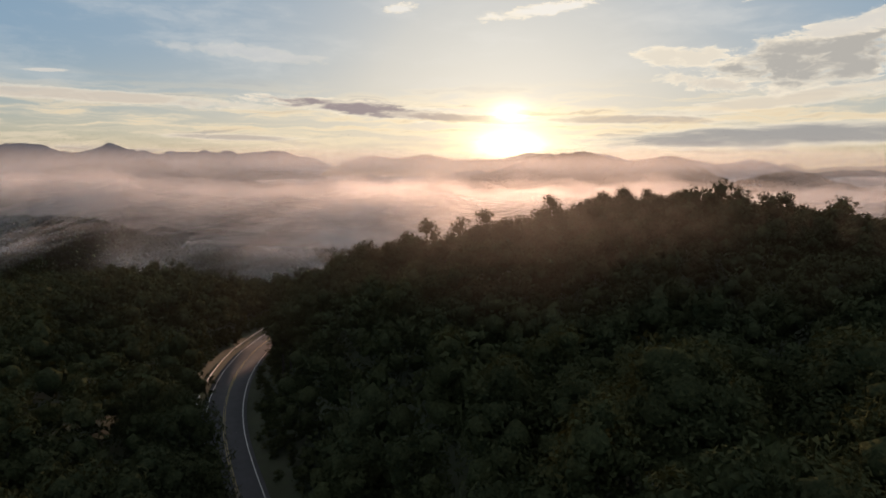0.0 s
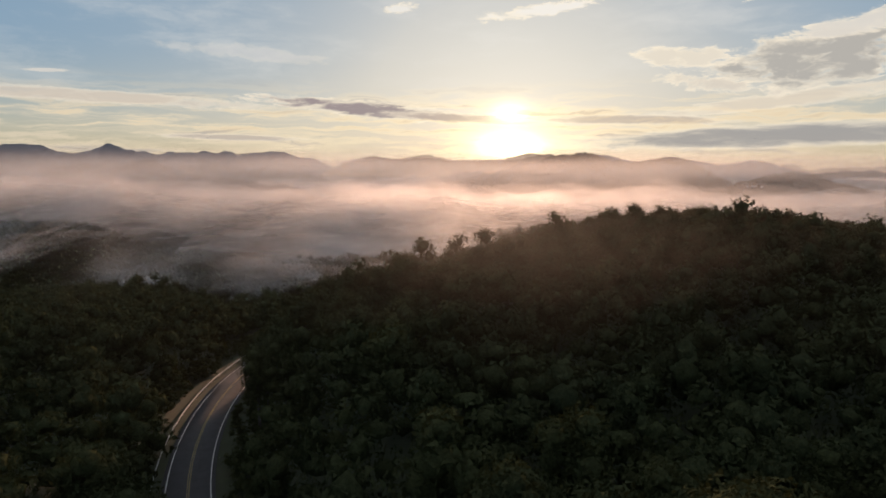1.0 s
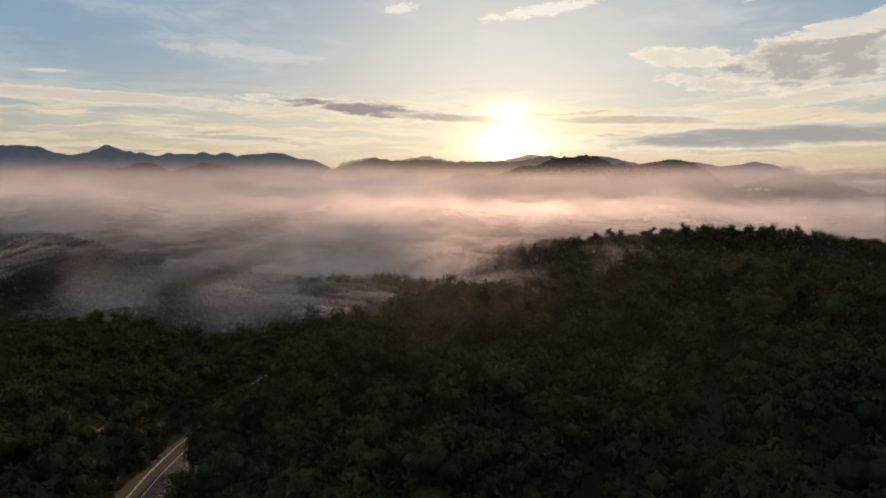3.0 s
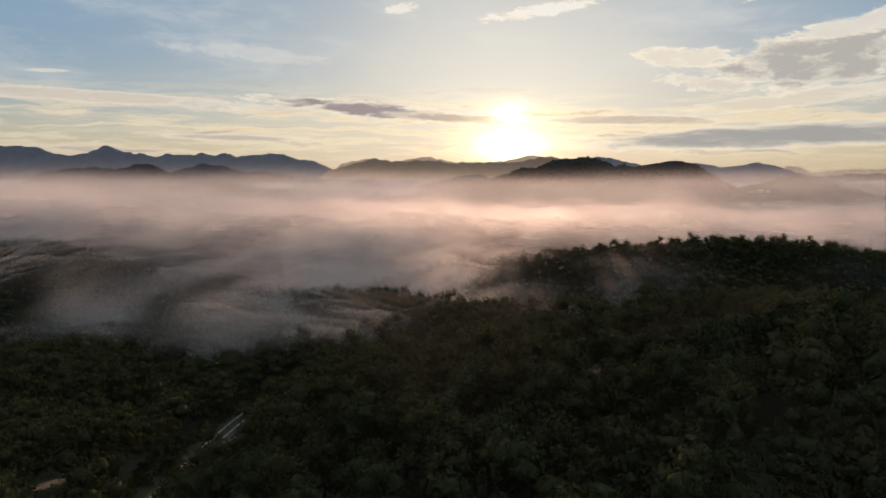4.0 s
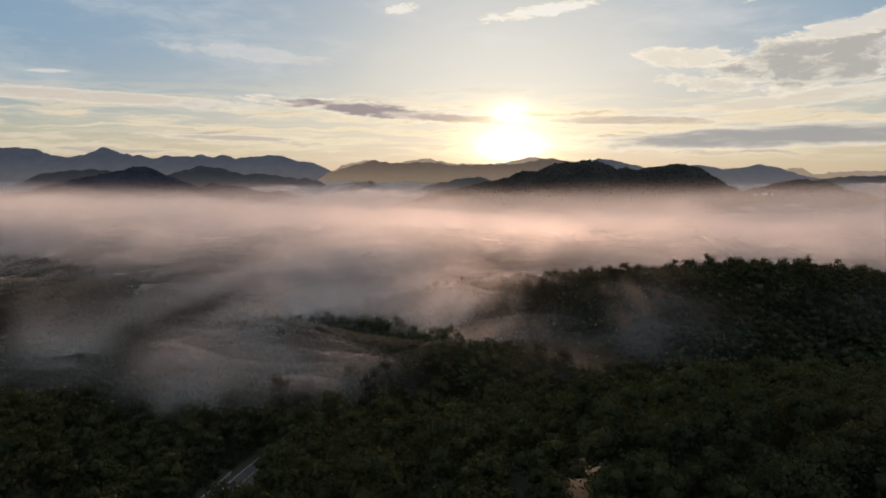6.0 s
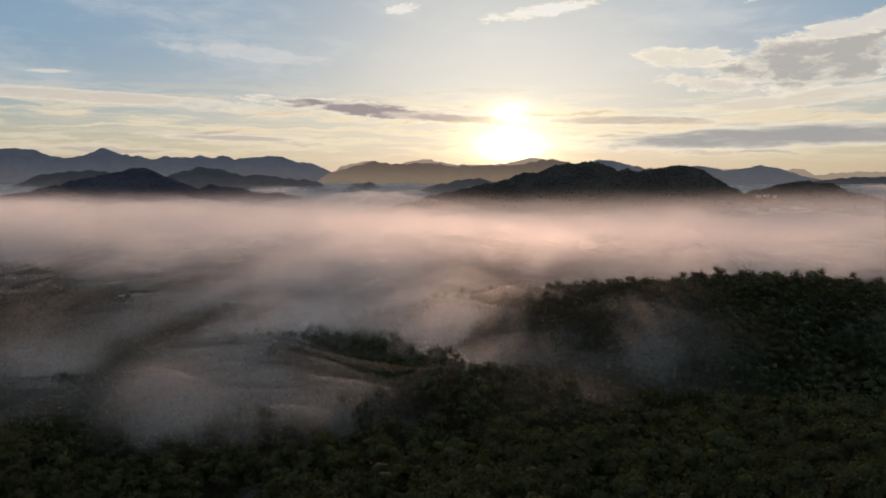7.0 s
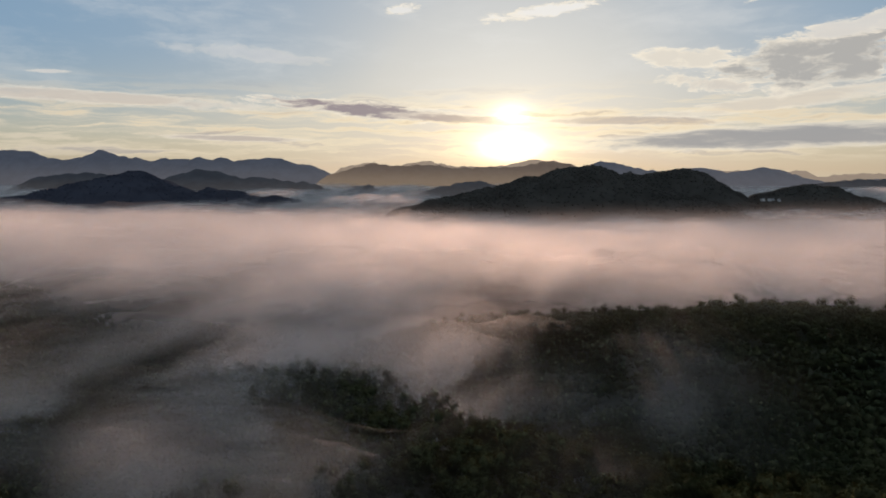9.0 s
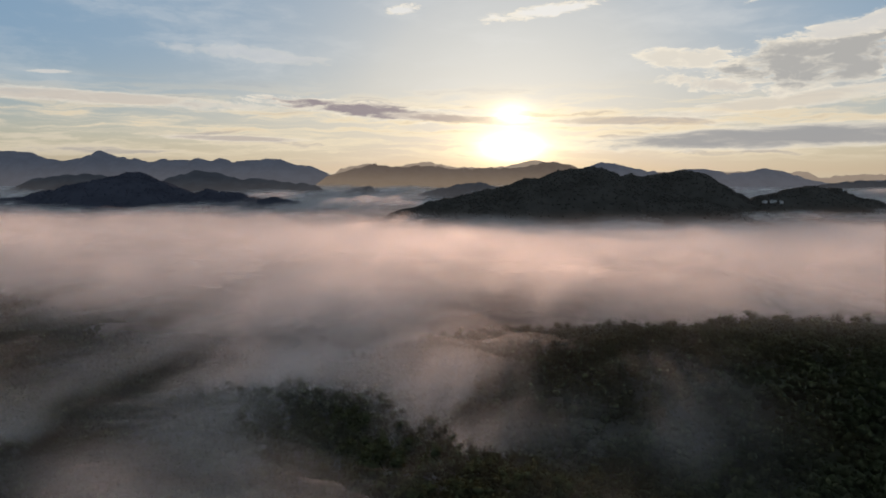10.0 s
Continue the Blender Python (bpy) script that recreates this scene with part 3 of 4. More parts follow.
def fog_top(x, y):
    x, y = np.asarray(x, float), np.asarray(y, float)
    open_side = np.interp(y, [200, 260, 350, 440, 500, 560, 640, 720, 900, 1200, 1500, 1800, 2100, 5000],
                          [10, 9, 8, 9, 14, 22, 36, 39, 19, -10, -30, -40, -44, -44])
    hill_side = np.interp(y, [200, 260, 350, 440, 500, 560, 680, 780, 900, 1200, 1500, 1800, 2100, 5000],
                          [6, 2, -4, -6, -2, 6, 20, 49, 41, 14, -12, -32, -42, -44])
    left = step(-210, -380, x)
    z = open_side * (1 - left) + hill_side * left
    z = z - 5 * step(60, 300, x) * step(500, 700, y)
    z = z + 11 * step(-40, 60, x) * (1 - step(90, 180, x)) * np.exp(-((y - 445) / 70) ** 2)
    z = z + 4 * step(60, 220, x) * np.exp(-((y - 440) / 75) ** 2)
    z = z - 6 * step(10, -60, x) * np.exp(-((y - 385) / 62) ** 2)
    z = z + 6 * step(-30, 20, x) * (1 - step(70, 150, x)) * np.exp(-((y - 400) / 70) ** 2)
    z = z - 15 * np.exp(-(line_distance(x, y, SPUR[1:]) / 30) ** 2) - 6 * np.exp(-(line_distance(x, y, RIDGE[3:]) / 32) ** 2) - 9 * np.exp(-(line_distance(x, y, RIDGE[2:5]) / 26) ** 2)
    z = z + 9 * step(-60, -120, x) * (1 - step(-260, -340, x)) * np.exp(-((y - 540) / 70) ** 2)
    return z + FOG_SWELL.at(x, y) * np.interp(y, [250, 700, 1500, 2500], [4, 4, 7, 3])


def fog_cover(x, y):
    """How much fog there is, from 0 to 1: it fills the valley and creeps up between the hills."""
    edge = np.interp(x, [-500, -250, -150, -85, -40, 0, 45, 110, 200, 320, 500], [420, 385, 335, 275, 262, 270, 285, 325, 375, 400, 410])
    inner = step(0, 150, y - edge + 34 * FOG_FLOW.at(x, y)) * (1 - (0.10 * step(-60, 60, x) + 0.72 * step(50, 150, x)) * (1 - step(500, 590, y)))
    inner = inner * (1 - 0.55 * step(-95, -180, x) * (1 - step(340, 440, y)))
    inner = inner * (1 - 0.15 * step(-20, -70, x) * (1 - step(380, 440, y)))
    return inner * (1 - step(2500, 3400, np.abs(x)))


def fog_closed(x, y):
    """Where the fog is closed (1) and where it breaks into wisps (0)."""
    far_side = np.interp(x, [-500, -340, -220, 0, 120, 400], [690, 660, 575, 545, 555, 560])
    return step(0, 150, y - far_side + 42 * FOG_SWELL.at(x, y))


fx = spread((-3400, -1000, 120), (-1000, -400, 30), (-400, 400, 13), (400, 1100, 30), (1100, 3400, 120))
fy = spread((200, 800, 11), (800, 2200, 45))
fgx, fgy = np.meshgrid(fx, fy)
cover = fog_cover(fgx, fgy)
closed = fog_closed(fgx, fgy)
for offset, thick in ((-18, 0.025), (-14.5, 0.03), (-11, 0.04), (-8, 0.05), (-5, 0.07), (-2.5, 0.10), (0, 0.14), (3, 0.17), (6, 0.21), (10, 0.26), (14, 0.31), (19, 0.36), (25, 0.42), (32, 0.5), (42, 0.6), (56, 0.8)):
    top = fog_top(fgx, fgy) - offset + 3.2 * FOG_FLOW.at(fgx + 31 * offset, fgy)
    me = mesh_from_points("fog_layer", fgx, fgy, top, FOG, keep=(cover > 0.003) & (top > ground(fgx, fgy) - 12))
    dens = me.attributes.new("fog_cover", "FLOAT", "POINT")
    dens.data.foreach_set("value", (cover * thick * (closed + (1 - closed) * (0.9 if offset < 16 else 0.0))).astype(np.float32).ravel())
    shut = me.attributes.new("fog_closed", "FLOAT", "POINT")
    shut.data.foreach_set("value", closed.astype(np.float32).ravel())
    tagged(new("fog_layer", me), "thin layer of pale morning fog in the valley", "fog", "valley fog", "stuff")


# a level stratum of thin mist over the valley, in leaning veils
for k in range(10):
    y0 = 384 + 26 * k
    reach = 0.72 * y0 + 110
    hgx, hz = np.meshgrid(np.linspace(-reach, reach, 60), np.linspace(44, 88, 14))
    hgy = y0 + 0.9 * (hz - 64) + 9 * FOG_FLOW.at(hgx * 0.7, hgx * 0 + 90 * k)
    middle = 64 + 2.0 * FOG_SWELL.at(hgx * 0.6, hgx * 0 + 70 * k)
    me = mesh_from_points("mist_veil", hgx, hgy, hz, HAZE)
    dens = me.attributes.new("fog_cover", "FLOAT", "POINT")
    fade = step(0, 70, reach - np.abs(hgx)) * np.exp(-(np.abs(hz - middle) / np.where(hz > middle, 8.0, 9.5)) ** 2.2) * step(44, 50, hz)
    dens.data.foreach_set("value", (0.100 * fade).astype(np.float32).ravel())
    tagged(new("mist_veil", me), "thin level veil of morning mist over the valley", "mist", "valley mist", "stuff")


# mist sheets added to imitate the sun's brown glare over the near hillside
for y0, thick in ((74, 0.0018), (92, 0.0018), (110, 0.0018), (128, 0.0018), (150, 0.0016), (172, 0.0016)):
    hgx, hz = np.meshgrid(np.linspace(-130, 170, 50), np.linspace(12, 60, 13))
    hgy = y0 + 0.35 * (hz - 40) + 5 * FOG_FLOW.at(hgx, hgx * 0 + 3 * y0)
    me = mesh_from_points("mist_veil", hgx, hgy, hz, MIST_GLARE)
    dens = me.attributes.new("fog_cover", "FLOAT", "POINT")
    dens.data.foreach_set("value", (thick * step(60, 46, hz) * step(12, 24, hz) * step(0, 50, 150 - np.abs(hgx - 20))).astype(np.float32).ravel())
    tagged(new("mist_veil", me), "faint veil of mist and sun glare over the wooded hillside", "mist", "valley mist", "stuff")


def fog_bank(cx, cy, wide, deep, low, high, count=7):
    """A billow of fog: shells over an oval, the inner ones denser."""
    for k in range(count):
        f = 1 - k / (count + 1)
        gxx, gyy = np.meshgrid(np.linspace(cx - wide, cx + wide, 40), np.linspace(cy - deep, cy + deep, 22))
        r2 = ((gxx - cx) / wide) ** 2 + ((gyy - cy) / deep) ** 2
        lump = 1 + 0.07 * FOG_FLOW.at(gxx * 0.8, gyy * 0.8 + 40 * k)
        z = low + (high - low) * f * np.clip(1 - r2, 0, 1) ** 0.35 * lump
        me = mesh_from_points("fog_bank", gxx, gyy, z, FOG, keep=r2 < 1)
        cov = me.attributes.new("fog_cover", "FLOAT", "POINT")
        cov.data.foreach_set("value", ((0.12 + 0.07 * k) * step(1.0, 0.3, r2)).astype(np.float32).ravel())
        cl = me.attributes.new("fog_closed", "FLOAT", "POINT")
        cl.data.foreach_set("value", np.full(gxx.size, 0.8, np.float32))
        tagged(new("fog_bank", me), "bright billow of fog between the far hills", "fog", "valley fog", "stuff")


fog_bank(-300, 2730, 250, 130, -75, 2)
fog_bank(-760, 2990, 260, 110, -70, 5)
fog_bank(-2080, 3120, 330, 130, -60, 20)
fog_bank(330, 2980, 300, 120, -60, 28)
fog_bank(-420, 3330, 300, 110, -60, 10)
vx, vy = spread((-4900, 4900, 130)), spread((1900, 4700, 70))
vgx, vgy = np.meshgrid(vx, vy)
for level, thick in ((-28, 0.12), (-32, 0.2), (-36, 0.3), (-41, 0.5), (-47, 0.9)):
    me = mesh_from_points("fog_layer", vgx, vgy, level + 38 * step(2700, 3200, vgy) + 4 * FOG_SWELL.at(vgx * 0.5, vgy * 0.5) + 4 * SWELL.at(vgx, vgy), FOG)
    dens = me.attributes.new("fog_cover", "FLOAT", "POINT")
    dens.data.foreach_set("value", (thick * step(1900, 2150, vgy)).astype(np.float32).ravel())
    shut = me.attributes.new("fog_closed", "FLOAT", "POINT")
    shut.data.foreach_set("value", np.full(vgx.size, 0.55, np.float32))
    tagged(new("fog_layer", me), "bright fog lying between the far hills", "fog", "valley fog", "stuff")

# ---- trees ----
ico = bmesh.new()
bmesh.ops.create_icosphere(ico, subdivisions=1, radius=1.0)
ICO_V = np.array([v.co[:] for v in ico.verts])
ICO_T = np.array([[v.index for v in f.verts] for f in ico.faces])
ico.free()
ico = bmesh.new()
bmesh.ops.create_icosphere(ico, subdivisions=2, radius=1.0)
ICO2_V = np.array([v.co[:] for v in ico.verts])
ICO2_T = np.array([[v.index for v in f.verts] for f in ico.faces])
ico.free()


def crown_arrays(seed, height, width, lobes, leaves, leaf, fine=True):
    """Shaggy lobes of inner foliage and many loose leaf sprays in and round them."""
    rng = np.random.default_rng(seed)
    bv, bt = (ICO2_V, ICO2_T) if fine else (ICO_V, ICO_T)
    co, tri, n = [], [], 0
    low = height * 0.34
    centres = []
    for k in range(lobes):
        f = k / max(1, lobes - 1)
        a = 2.4 * k + rng.uniform(-0.5, 0.5)
        r_out = width * 0.62 * np.sqrt(rng.uniform(0.2, 1.0)) * (1 - 0.48 * f)
        size = width * rng.uniform(0.44, 0.60) * (1 - 0.18 * f)
        c = np.array([r_out * np.cos(a), r_out * np.sin(a), low + size * 0.6 + (height - low - size * 1.62) * f + rng.uniform(-0.5, 0.5)])
        s = size * np.array([rng.uniform(0.85, 1.15), rng.uniform(0.85, 1.15), rng.uniform(0.75, 1.0)])
        centres.append((c, s))
        jag = 1 + rng.uniform(-0.34, 0.14, len(bv))
        co.append(c + bv * s * 0.60 * jag[:, None])
        tri.append(bt + n)
        n += len(bv)
    per = leaves // lobes
    for c, s in centres:
        # sprays gather into clumps
        knots = rng.normal(size=(9, 3))
        knots[:, 2] = np.abs(knots[:, 2]) * np.where(rng.uniform(size=9) < 0.25, -0.4, 1)
        knots /= np.linalg.norm(knots, axis=1)[:, None]
        d = knots[rng.integers(9, size=per)] + rng.normal(scale=0.62, size=(per, 3))
        d /= np.linalg.norm(d, axis=1)[:, None]
        p = c + d * s * (0.50 + 0.58 * np.sqrt(rng.uniform(0, 1, (per, 1))))
        u = rng.normal(size=(per, 3)) + 0.3 * d
        u /= np.linalg.norm(u, axis=1)[:, None] + 1e-6
        w = np.cross(d, u)
        size = leaf * rng.uniform(0.5, 1.3, (per, 1))
        q = np.stack([p - u * size * 0.55 - w * size * 0.30, p + w * size * 0.55, p + u * size * 0.65], 1)
        co.append(q.reshape(-1, 3))
        tri.append(n + np.arange(per)[:, None] * 3 + np.array([[0, 1, 2]]))
        n += per * 3
    return np.concatenate(co), np.concatenate(tri)


def limb(bm, a, b, r0, r1, sides=7):
    a, b = Vector(a), Vector(b)
    turn = (b - a).to_track_quat("Z", "Y").to_matrix()
    rings = []
    for p, r in ((a, r0), (a.lerp(b, 0.5) + Vector((0.1, -0.08, 0)), (r0 + r1) / 2), (b, r1)):
        rings.append([bm.verts.new(p + turn @ Vector((r * math.cos(2 * math.pi * k / sides), r * math.sin(2 * math.pi * k / sides), 0))) for k in range(sides)])
    for lower, upper in zip(rings, rings[1:]):
        for k in range(sides):
            bm.faces.new((lower[k], lower[(k + 1) % sides], upper[(k + 1) % sides], upper[k]))
    bm.faces.new(rings[-1])


def trunk_mesh(seed, height, width):
    rng = random.Random(seed)
    bm = bmesh.new()
    limb(bm, (0, 0, -1.5), (0.2, 0.1, height * 0.62), height * 0.022, height * 0.010, 9)
    for k in range(5):
        a = 2.4 * k + rng.uniform(-0.4, 0.4)
        z = height * (0.34 + 0.06 * k)
        limb(bm, (0.1, 0.05, z), (width * 0.36 * math.cos(a), width * 0.36 * math.sin(a), z + height * 0.13), height * 0.008, height * 0.003, 5)
    me = bpy.data.meshes.new("trunk")
    bm.to_mesh(me)
    bm.free()
    me.materials.append(BARK)
    return me


KINDS = (  # height, width, lobes, leaf size, label
    (15.8, 6.1, 10, 0.62, "broad round-crowned tree in dark summer leaf"),
    (16.8, 5.6, 10, 0.58, "tall broadleaf tree with an uneven crown"),
    (14.6, 5.9, 9, 0.60, "lower spreading tree with dense dark foliage"),
    (17.6, 5.2, 9, 0.55, "slender tall tree standing out of the canopy"),
    (15.4, 6.6, 11, 0.66, "wide oak-like tree with lobed crown"),
    (16.4, 5.1, 8, 0.55, "narrow-crowned tree in dull green leaf"),
)
models = []
for k, (height, width, lobes, leaf, label) in enumerate(KINDS):
    co, tri = crown_arrays(100 + k, height, width, lobes, 2600, leaf * 0.84, False)
    top = new("tree")
    tagged(top, label, "tree", "trees of the wooded hill")
    t = new("trunk", trunk_mesh(k, height, width))
    t.parent = top
    c = new("crown", raw_mesh("crown", co, tri, LEAVES))
    c.parent = top
    models.append(top)

rng = np.random.default_rng(8)


def stand(x0, x1, y0, y1, gap, clear):
    """Places of trees on an uneven grid, off the road."""
    ax, ay = np.meshgrid(np.arange(x0, x1, gap), np.arange(y0, y1, gap))
    ax = (ax + rng.uniform(-0.47, 0.47, ax.shape) * gap).ravel()
    ay = (ay + rng.uniform(-0.47, 0.47, ay.shape) * gap).ravel()
    ok = road_distance(ax, ay) > clear + rng.uniform(0, 2.0, len(ax)) + np.where(ax < road_x(ay), np.where(ay > 150, 1.6, np.where(ay < 112, -2.2, -0.9)), 4.5 * step(172, 186, ay) * (1 - step(240, 252, ay))) - 12.0 * step(262, 276, ay)
    return ax[ok], ay[ok]


# the wood on the near hill and beside the road
tx, ty = stand(-190, 230, 14, 330, 7.0, 7.4)
inside = (np.abs(tx) < 0.75 * ty + 45) & (np.hypot(tx - 18.5, ty - 46.5) > 7.5) & (np.hypot(tx - 36.5, ty - 52) > 8)
tx, ty = tx[inside], ty[inside]
crest_line = ((-40, 140, 0), (0, 156, 0), (33, 163, 0), (70, 205, 0), (150, 225, 0))
score = np.minimum(line_distance(tx, ty, crest_line), 0.62 * line_distance(tx, ty, ((-62, 46, 0), (60, 50, 0))))
score = np.minimum(score, line_distance(tx, ty, MOUND) * 1.4)
order = np.argsort(score)
single = order[:300]
used = set()
for i in single:
    k = int(rng.integers(len(models)))
    x, y = float(tx[i]), float(ty[i])
    m = pose(x, y, float(ground(x, y)), 0, 0, float(rng.uniform(0, 360)))
    size = float(rng.uniform(0.88, 1.07))
    if k not in used:
        used.add(k)
        ob = models[k]
        ob.matrix_basis = m
    else:
        ob = copy_thing(models[k], m)
    ob.scale = (size, size, size * float(rng.uniform(0.95, 1.05)))

big = tagged(new("tree"), "large spreading tree with a broad lobed crown", "tree", "trees of the wooded hill")
co, tri = crown_arrays(140, 20.0, 7.4, 18, 9000, 0.46)
for name, me in (("trunk", trunk_mesh(40, 20.0, 7.4)), ("crown", raw_mesh("crown", co, tri, LEAVES))):
    new(name, me).parent = big
for k, (x, y, crest, wide) in enumerate(((18.5, 46.5, 47.3, 1.0), (36.5, 52.0, 46.8, 1.1), (27.0, 33.0, 38.0, 0.8), (9.5, 43.0, 40.0, 0.75))):
    z = float(ground(x, y))
    ob = big if k == 0 else copy_thing(big, pose(0, 0, 0))
    ob.matrix_basis = pose(x, y, z, 0, 0, 77 * k)
    ob.scale = (wide, wide, (crest - z) / 19.6)
for x, y, wide, tall in ((-35.5, 81, 1.15, 1.28), (-42, 89, 1.15, 1.25), (-32, 69, 1.0, 1.15), (-47, 97, 1.0, 1.02), (-29.5, 73, 0.9, 0.98), (-27.2, 62, 0.9, 0.98), (-46.0, 176, 1.15, 0.9), (-45.6, 187, 1.1, 0.9), (-44.0, 166, 0.9, 0.8)):
    ob = copy_thing(models[2], pose(x, y, float(ground(x, y)), 0, 0, 70 * x))
    ob.scale = (wide, wide, tall)
    tagged(ob, "dense dark tree leaning over the road's edge")


def wood(name, label, xs, ys, shapes, mat, small=0.80, large=1.18, base=None):
    """Many trees joined into one mesh, each turned and sized for itself."""
    co, tri, n = [], [], 0
    z = ground(xs, ys) if base is None else base
    which = rng.integers(len(shapes), size=len(xs))
    for k, (v, t) in enumerate(shapes):
        sel = np.nonzero(which == k)[0]
        if not len(sel):
            continue
        a = rng.uniform(0, 6.28, len(sel))
        s = rng.uniform(small, large, len(sel))
        cs, sn = np.cos(a) * s, np.sin(a) * s
        px = v[None, :, 0] * cs[:, None] - v[None, :, 1] * sn[:, None] + xs[sel][:, None]
        py = v[None, :, 0] * sn[:, None] + v[None, :, 1] * cs[:, None] + ys[sel][:, None]
        pz = v[None, :, 2] * (s * rng.uniform(0.9, 1.1, len(sel)))[:, None] + z[sel][:, None]
        co.append(np.stack([px, py, pz], -1).reshape(-1, 3))
        tri.append((t[None] + (np.arange(len(sel)) * len(v))[:, None, None] + n).reshape(-1, 3))
        n += len(v) * len(sel)
    return tagged(new(name, raw_mesh(name, np.concatenate(co), np.concatenate(tri), mat)), label, "woodland", kind="stuff")


ridge_kind = [crown_arrays(250 + k, h, w, 5, 260, 1.15, False) for k, (h, w, *_) in enumerate(KINDS)]
mid = [crown_arrays(200 + k, h, w, 6, 430, 0.80, False) for k, (h, w, *_) in enumerate(KINDS)]
far = [crown_arrays(300 + k, h, w * 1.55, 4, 70, 1.5, False) for k, (h, w, *_) in enumerate(KINDS)]
rest = order[300:]
wood("woodland", "dense dark broadleaf wood on the near hillside", tx[rest], ty[rest], mid, LEAVES, 0.70, 1.24)
wx, wy = stand(-620, 560, 300, 720, 7.4, 8.5)
keep = (np.abs(wx) < 0.78 * wy + 60) & ((wy < 590) | (wx < -120)) & ~((np.abs(wx - 20) < 210) & (wy < 328))
wx, wy = wx[keep], wy[keep]
crested = np.minimum(line_distance(wx, wy, RIDGE[1:11]), line_distance(wx, wy, SPUR)) < 34
wood("woodland", "broadleaf trees along the crest of a misty ridge", wx[crested], wy[crested], ridge_kind, FAR_LEAVES, 0.84, 1.14)
wood("woodland", "dark wooded ridges half sunk in fog", wx[~crested], wy[~crested], far, FAR_LEAVES, 0.88, 1.10)
ex, ey = stand(-420, 560, 40, 300, 8.6, 8.5)
keep = ((ex < -185) | (ex > 225)) & (np.abs(ex) < 0.85 * ey + 80)
wood("woodland", "dark broadleaf wood on the valley side", ex[keep], ey[keep], far, FAR_LEAVES)

bx, by = stand(-210, 210, -150, 45, 8.4, 8.0)
keep = (np.abs(bx) >= 0.75 * by + 45) | (by < 14)
wood("woodland", "dark broadleaf wood along the road", bx[keep], by[keep], far, FAR_LEAVES)
shrub = [(v * (0.32, 0.32, 0.24) - (0, 0, 1.0), t) for v, t in (crown_arrays(400 + k, 15.0, 5.0, 5, 150, 1.5, False) for k in range(4))]
ux, uy = stand(-110, 20, 30, 330, 2.8, 5.0)
keep = road_distance(ux, uy) < 15
keep &= ~((ux < road_x(uy)) & (road_distance(ux, uy) < 6.6))
wood("undergrowth", "dark shrubs and tall weeds along the road", ux[keep], uy[keep], shrub, LEAVES, 0.55, 1.5)

# tree tops on the far hills
bush = [(ICO_V * (1 + np.random.default_rng(k).uniform(-0.25, 0.25, (len(ICO_V), 1))) * (5.5, 5.5, 6.0), ICO_T[np.r_[0:20]]) for k in range(4)]
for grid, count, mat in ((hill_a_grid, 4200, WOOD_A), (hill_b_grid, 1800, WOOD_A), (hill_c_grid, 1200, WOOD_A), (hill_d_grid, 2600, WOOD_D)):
    gxx, gyy, gzz = grid
    rows, cols = gxx.shape
    crest_row = 25
    i = np.clip((crest_row - np.abs(rng.normal(0, 7.0, count))).astype(int), 0, rows - 2)
    j = rng.integers(0, cols - 1, count)
    u, w = rng.uniform(0, 1, count), rng.uniform(0, 1, count)
    at = [g[i, j] * (1 - u) * (1 - w) + g[i, j + 1] * u * (1 - w) + g[i + 1, j] * (1 - u) * w + g[i + 1, j + 1] * u * w for g in grid]
    ok = at[2] > -55
    wood("woodland", "tree tops of a distant dark wood", at[0][ok], at[1][ok], bush, mat, 0.45, 0.95, at[2][ok])


# ---- the road ----
def ribbon(name, y0, y1, left, right, lift, mat, thick=0.0, gap=2.0):
    """A strip along the road between two offsets from its middle."""
    ys = np.linspace(y0, y1, int((y1 - y0) / gap) + 1)
    slope = (road_x(ys + 1) - road_x(ys - 1)) / 2
    nx, ny = 1 / np.sqrt(1 + slope ** 2), -slope / np.sqrt(1 + slope ** 2)
    cols = [(left, lift - thick), (left, lift), ((left + right) / 2, lift + 0.012 * abs(right - left)), (right, lift), (right, lift - thick)] if thick else [(left, lift), (right, lift)]
    g = np.array([[(road_x(y) + o * a, y + o * b, road_z(y) + z) for o, z in cols] for y, a, b in zip(ys, nx, ny)])
    return mesh_from_points(name, g[..., 0], g[..., 1], g[..., 2], mat, smooth=False)


road = tagged(new("road", ribbon("road", -380, 284, -4.3, 4.3, 0.0, ASPHALT, 0.3)), "two-lane asphalt road curving through the wood", "road", kind="structure")
for name, a, b, mat, label in (("edge_line", -3.62, -3.48, WHITE, "painted white edge line"), ("edge_line", 3.48, 3.62, WHITE, "painted white edge line"),
                               ("centre_line", -0.22, -0.10, YELLOW, "painted yellow centre line"), ("centre_line", 0.10, 0.22, YELLOW, "painted yellow centre line")):
    lift = 0.115 - abs(a + b) / 2 / 4.3 * 0.105
    line = new(name, ribbon(name, -380, 276, a, b, lift, mat))
    line.parent = road
    tagged(line, label)

# guard rail on the outer side
rail = tagged(new("guard_rail"), "galvanised steel guard rail along the road's outer edge", "guard rail")
ys = np.arange(104, 262, 1.0)
slope = (road_x(ys + 1) - road_x(ys - 1)) / 2
nxs, nys = 1 / np.sqrt(1 + slope ** 2), -slope / np.sqrt(1 + slope ** 2)
profile = ((0.0, 0.45), (0.07, 0.50), (0.0, 0.57), (0.0, 0.62), (0.07, 0.69), (0.0, 0.76), (-0.03, 0.76), (-0.03, 0.45), (0.0, 0.45))
OUT = -5.75
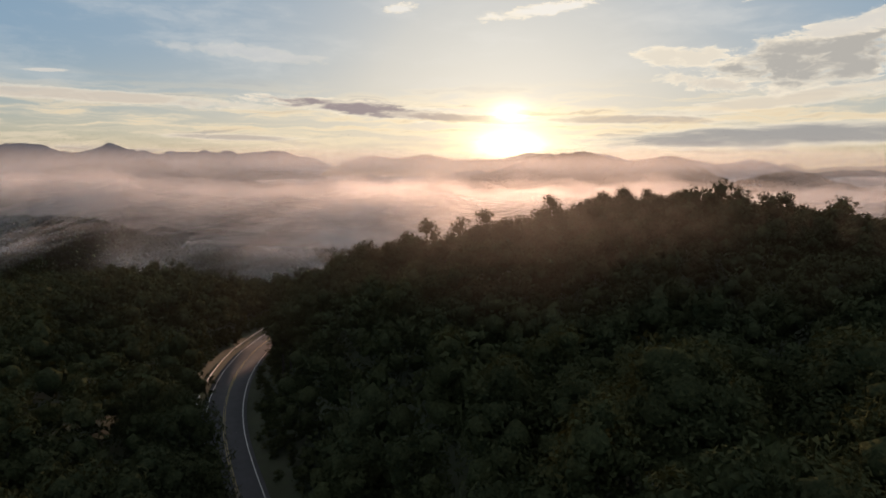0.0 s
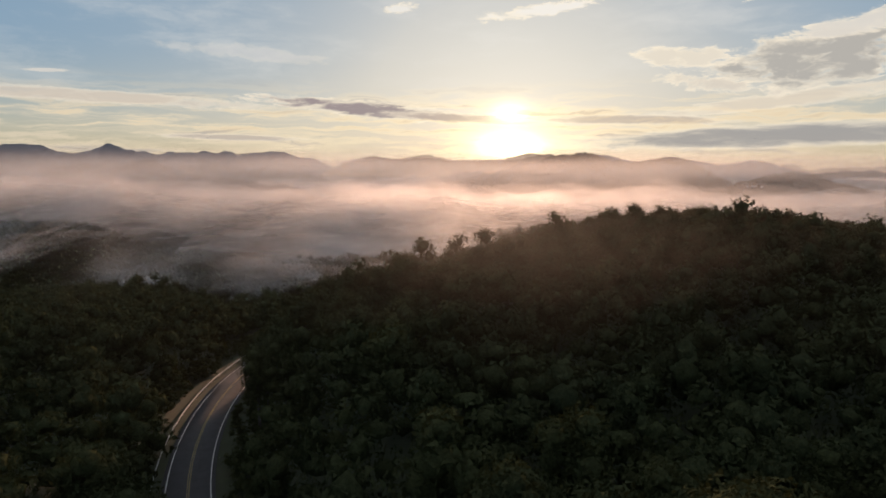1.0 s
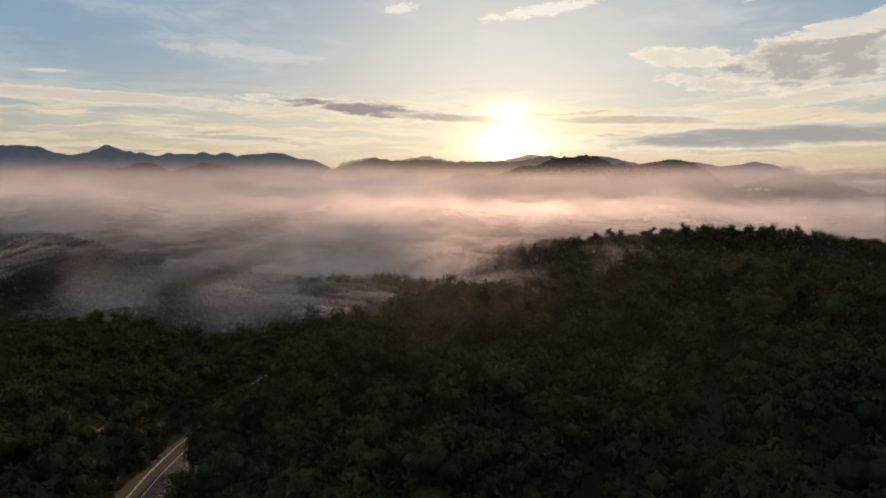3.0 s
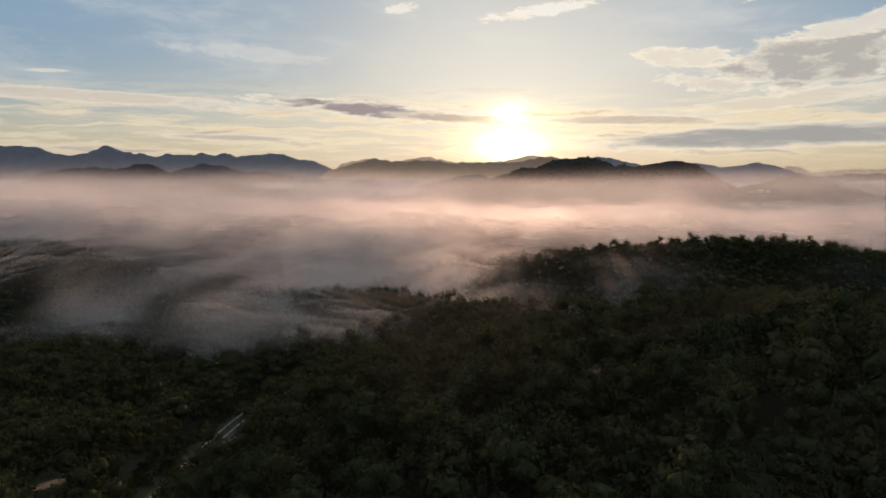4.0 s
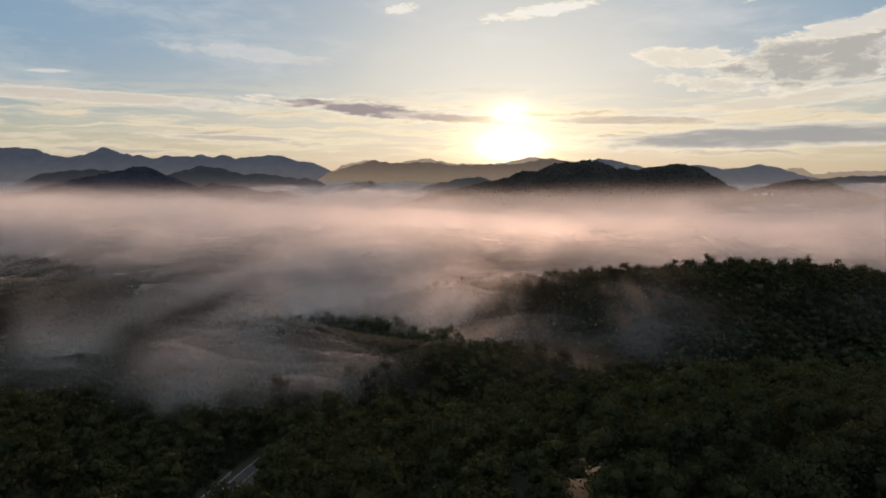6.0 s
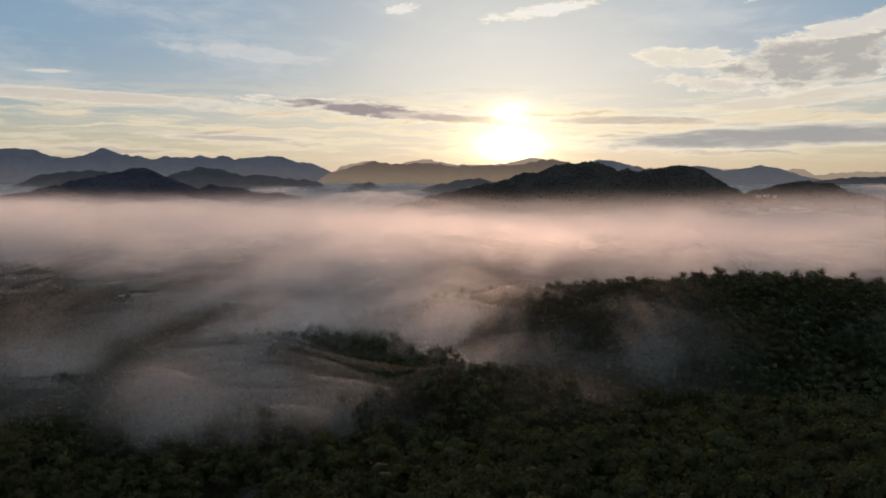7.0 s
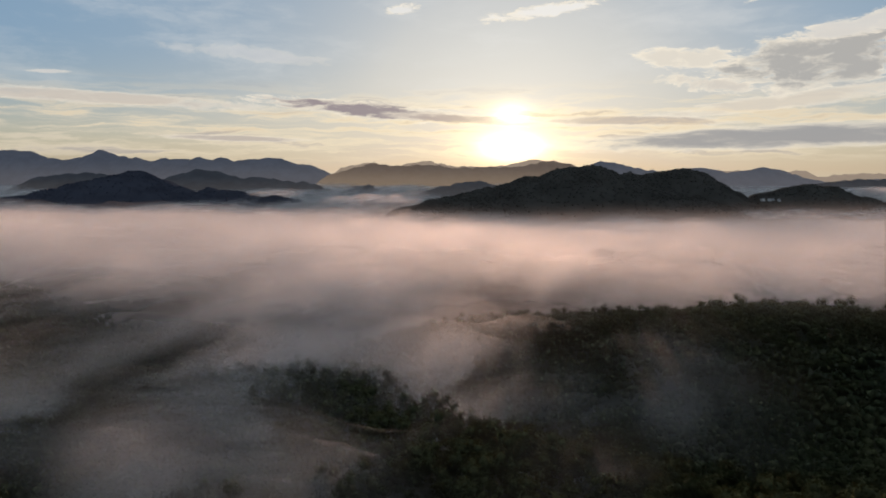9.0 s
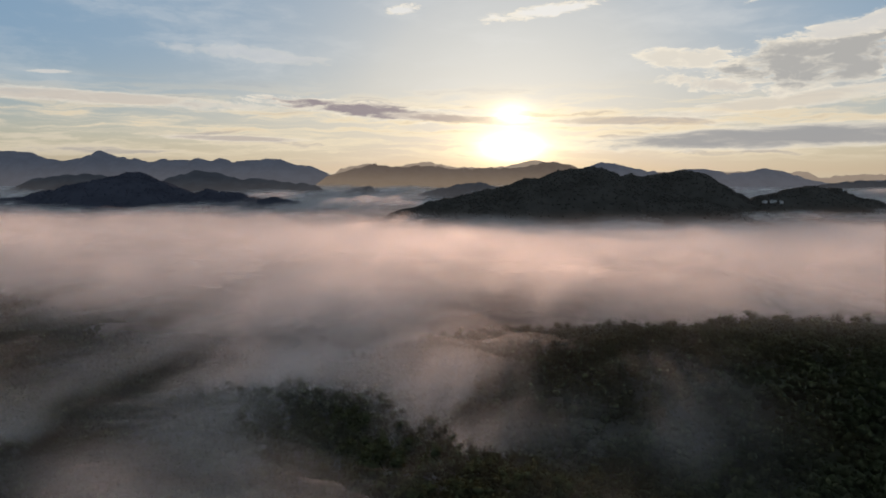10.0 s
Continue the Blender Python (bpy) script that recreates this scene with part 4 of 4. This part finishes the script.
g = np.array([[(road_x(y) + (OUT + o) * a, y + (OUT + o) * b, road_z(y) + z) for o, z in profile] for y, a, b in zip(ys, nxs, nys)])
beam = new("beam", mesh_from_points("beam", g[..., 0], g[..., 1], g[..., 2], STEEL, smooth=False))
beam.parent = rail
bm = bmesh.new()
bmesh.ops.create_cube(bm, size=1.0)
bmesh.ops.scale(bm, vec=(0.10, 0.15, 1.3), verts=bm.verts)
bmesh.ops.translate(bm, vec=(0, 0, 0.05), verts=bm.verts)
bmesh.ops.bevel(bm, geom=bm.edges[:], offset=0.012, segments=1, affect="EDGES")
post_mesh = bpy.data.meshes.new("post")
bm.to_mesh(post_mesh)
bm.free()
post_mesh.materials.append(STEEL)
for k in range(0, len(ys), 2):
    p = new("post", post_mesh)
    p.parent = rail
    p.matrix_basis = pose(float(road_x(ys[k]) + (OUT - 0.10) * nxs[k]), float(ys[k] + (OUT - 0.10) * nys[k]), float(road_z(ys[k])), 0, 0, math.degrees(math.atan2(nys[k], nxs[k])))


# ---- houses on the far hills ----
def box(bm, cx, cy, cz, sx, sy, sz):
    got = bmesh.ops.create_cube(bm, size=1.0)["verts"]
    bmesh.ops.scale(bm, vec=(sx, sy, sz), verts=got)
    bmesh.ops.translate(bm, vec=(cx, cy, cz), verts=got)
    return got


def part(name, bm, mat, parent, label=""):
    me = bpy.data.meshes.new(name)
    bm.to_mesh(me)
    bm.free()
    me.materials.append(mat)
    ob = new(name, me)
    ob.parent = parent
    return tagged(ob, label)


def house(x, y, z, length, depth, storeys, turn, label, windows=8):
    top = tagged(new("house"), label, "house", "houses on the far hills")
    top.matrix_basis = pose(x, y, z, 0, 0, turn)
    high = 3.2 * storeys + 6
    bm = bmesh.new()
    box(bm, 0, 0, high / 2 - 6, length, depth, high)
    part("wall", bm, PLASTER, top)
    bm = bmesh.new()
    eave, ridge_z, over = high - 6, high - 6 + depth * 0.28, 0.8
    pts = [(sx * (length / 2 + over), sy * (depth / 2 + over), eave) for sx in (-1, 1) for sy in (-1, 1)]
    v = [bm.verts.new(p) for p in pts] + [bm.verts.new((sx * (length / 2 + over), 0, ridge_z)) for sx in (-1, 1)]
    for f in ((0, 2, 5, 4), (1, 4, 5, 3), (0, 4, 1), (2, 3, 5), (0, 1, 3, 2)):
        bm.faces.new([v[i] for i in f])
    bmesh.ops.recalc_face_normals(bm, faces=bm.faces[:])
    part("roof", bm, ROOFING, top, "grey pitched roof")
    for floor in range(storeys):
        for k in range(windows):
            bm = bmesh.new()
            box(bm, -length / 2 + length * (k + 0.5) / windows, -depth / 2 - 0.02, 3.2 * floor + 1.6, length / windows * 0.5, 0.12, 1.5)
            part("window", bm, GLASS, top)


house(1140, 2402, -3, 13, 9, 1, 8, "long pale house on a wooded slope", 5)
house(1164, 2392, -2, 20, 9, 1, -6, "wide pale house on a wooded slope", 7)
house(1186, 2380, -3, 10, 8, 1, -14, "small pale house beside wider ones", 4)
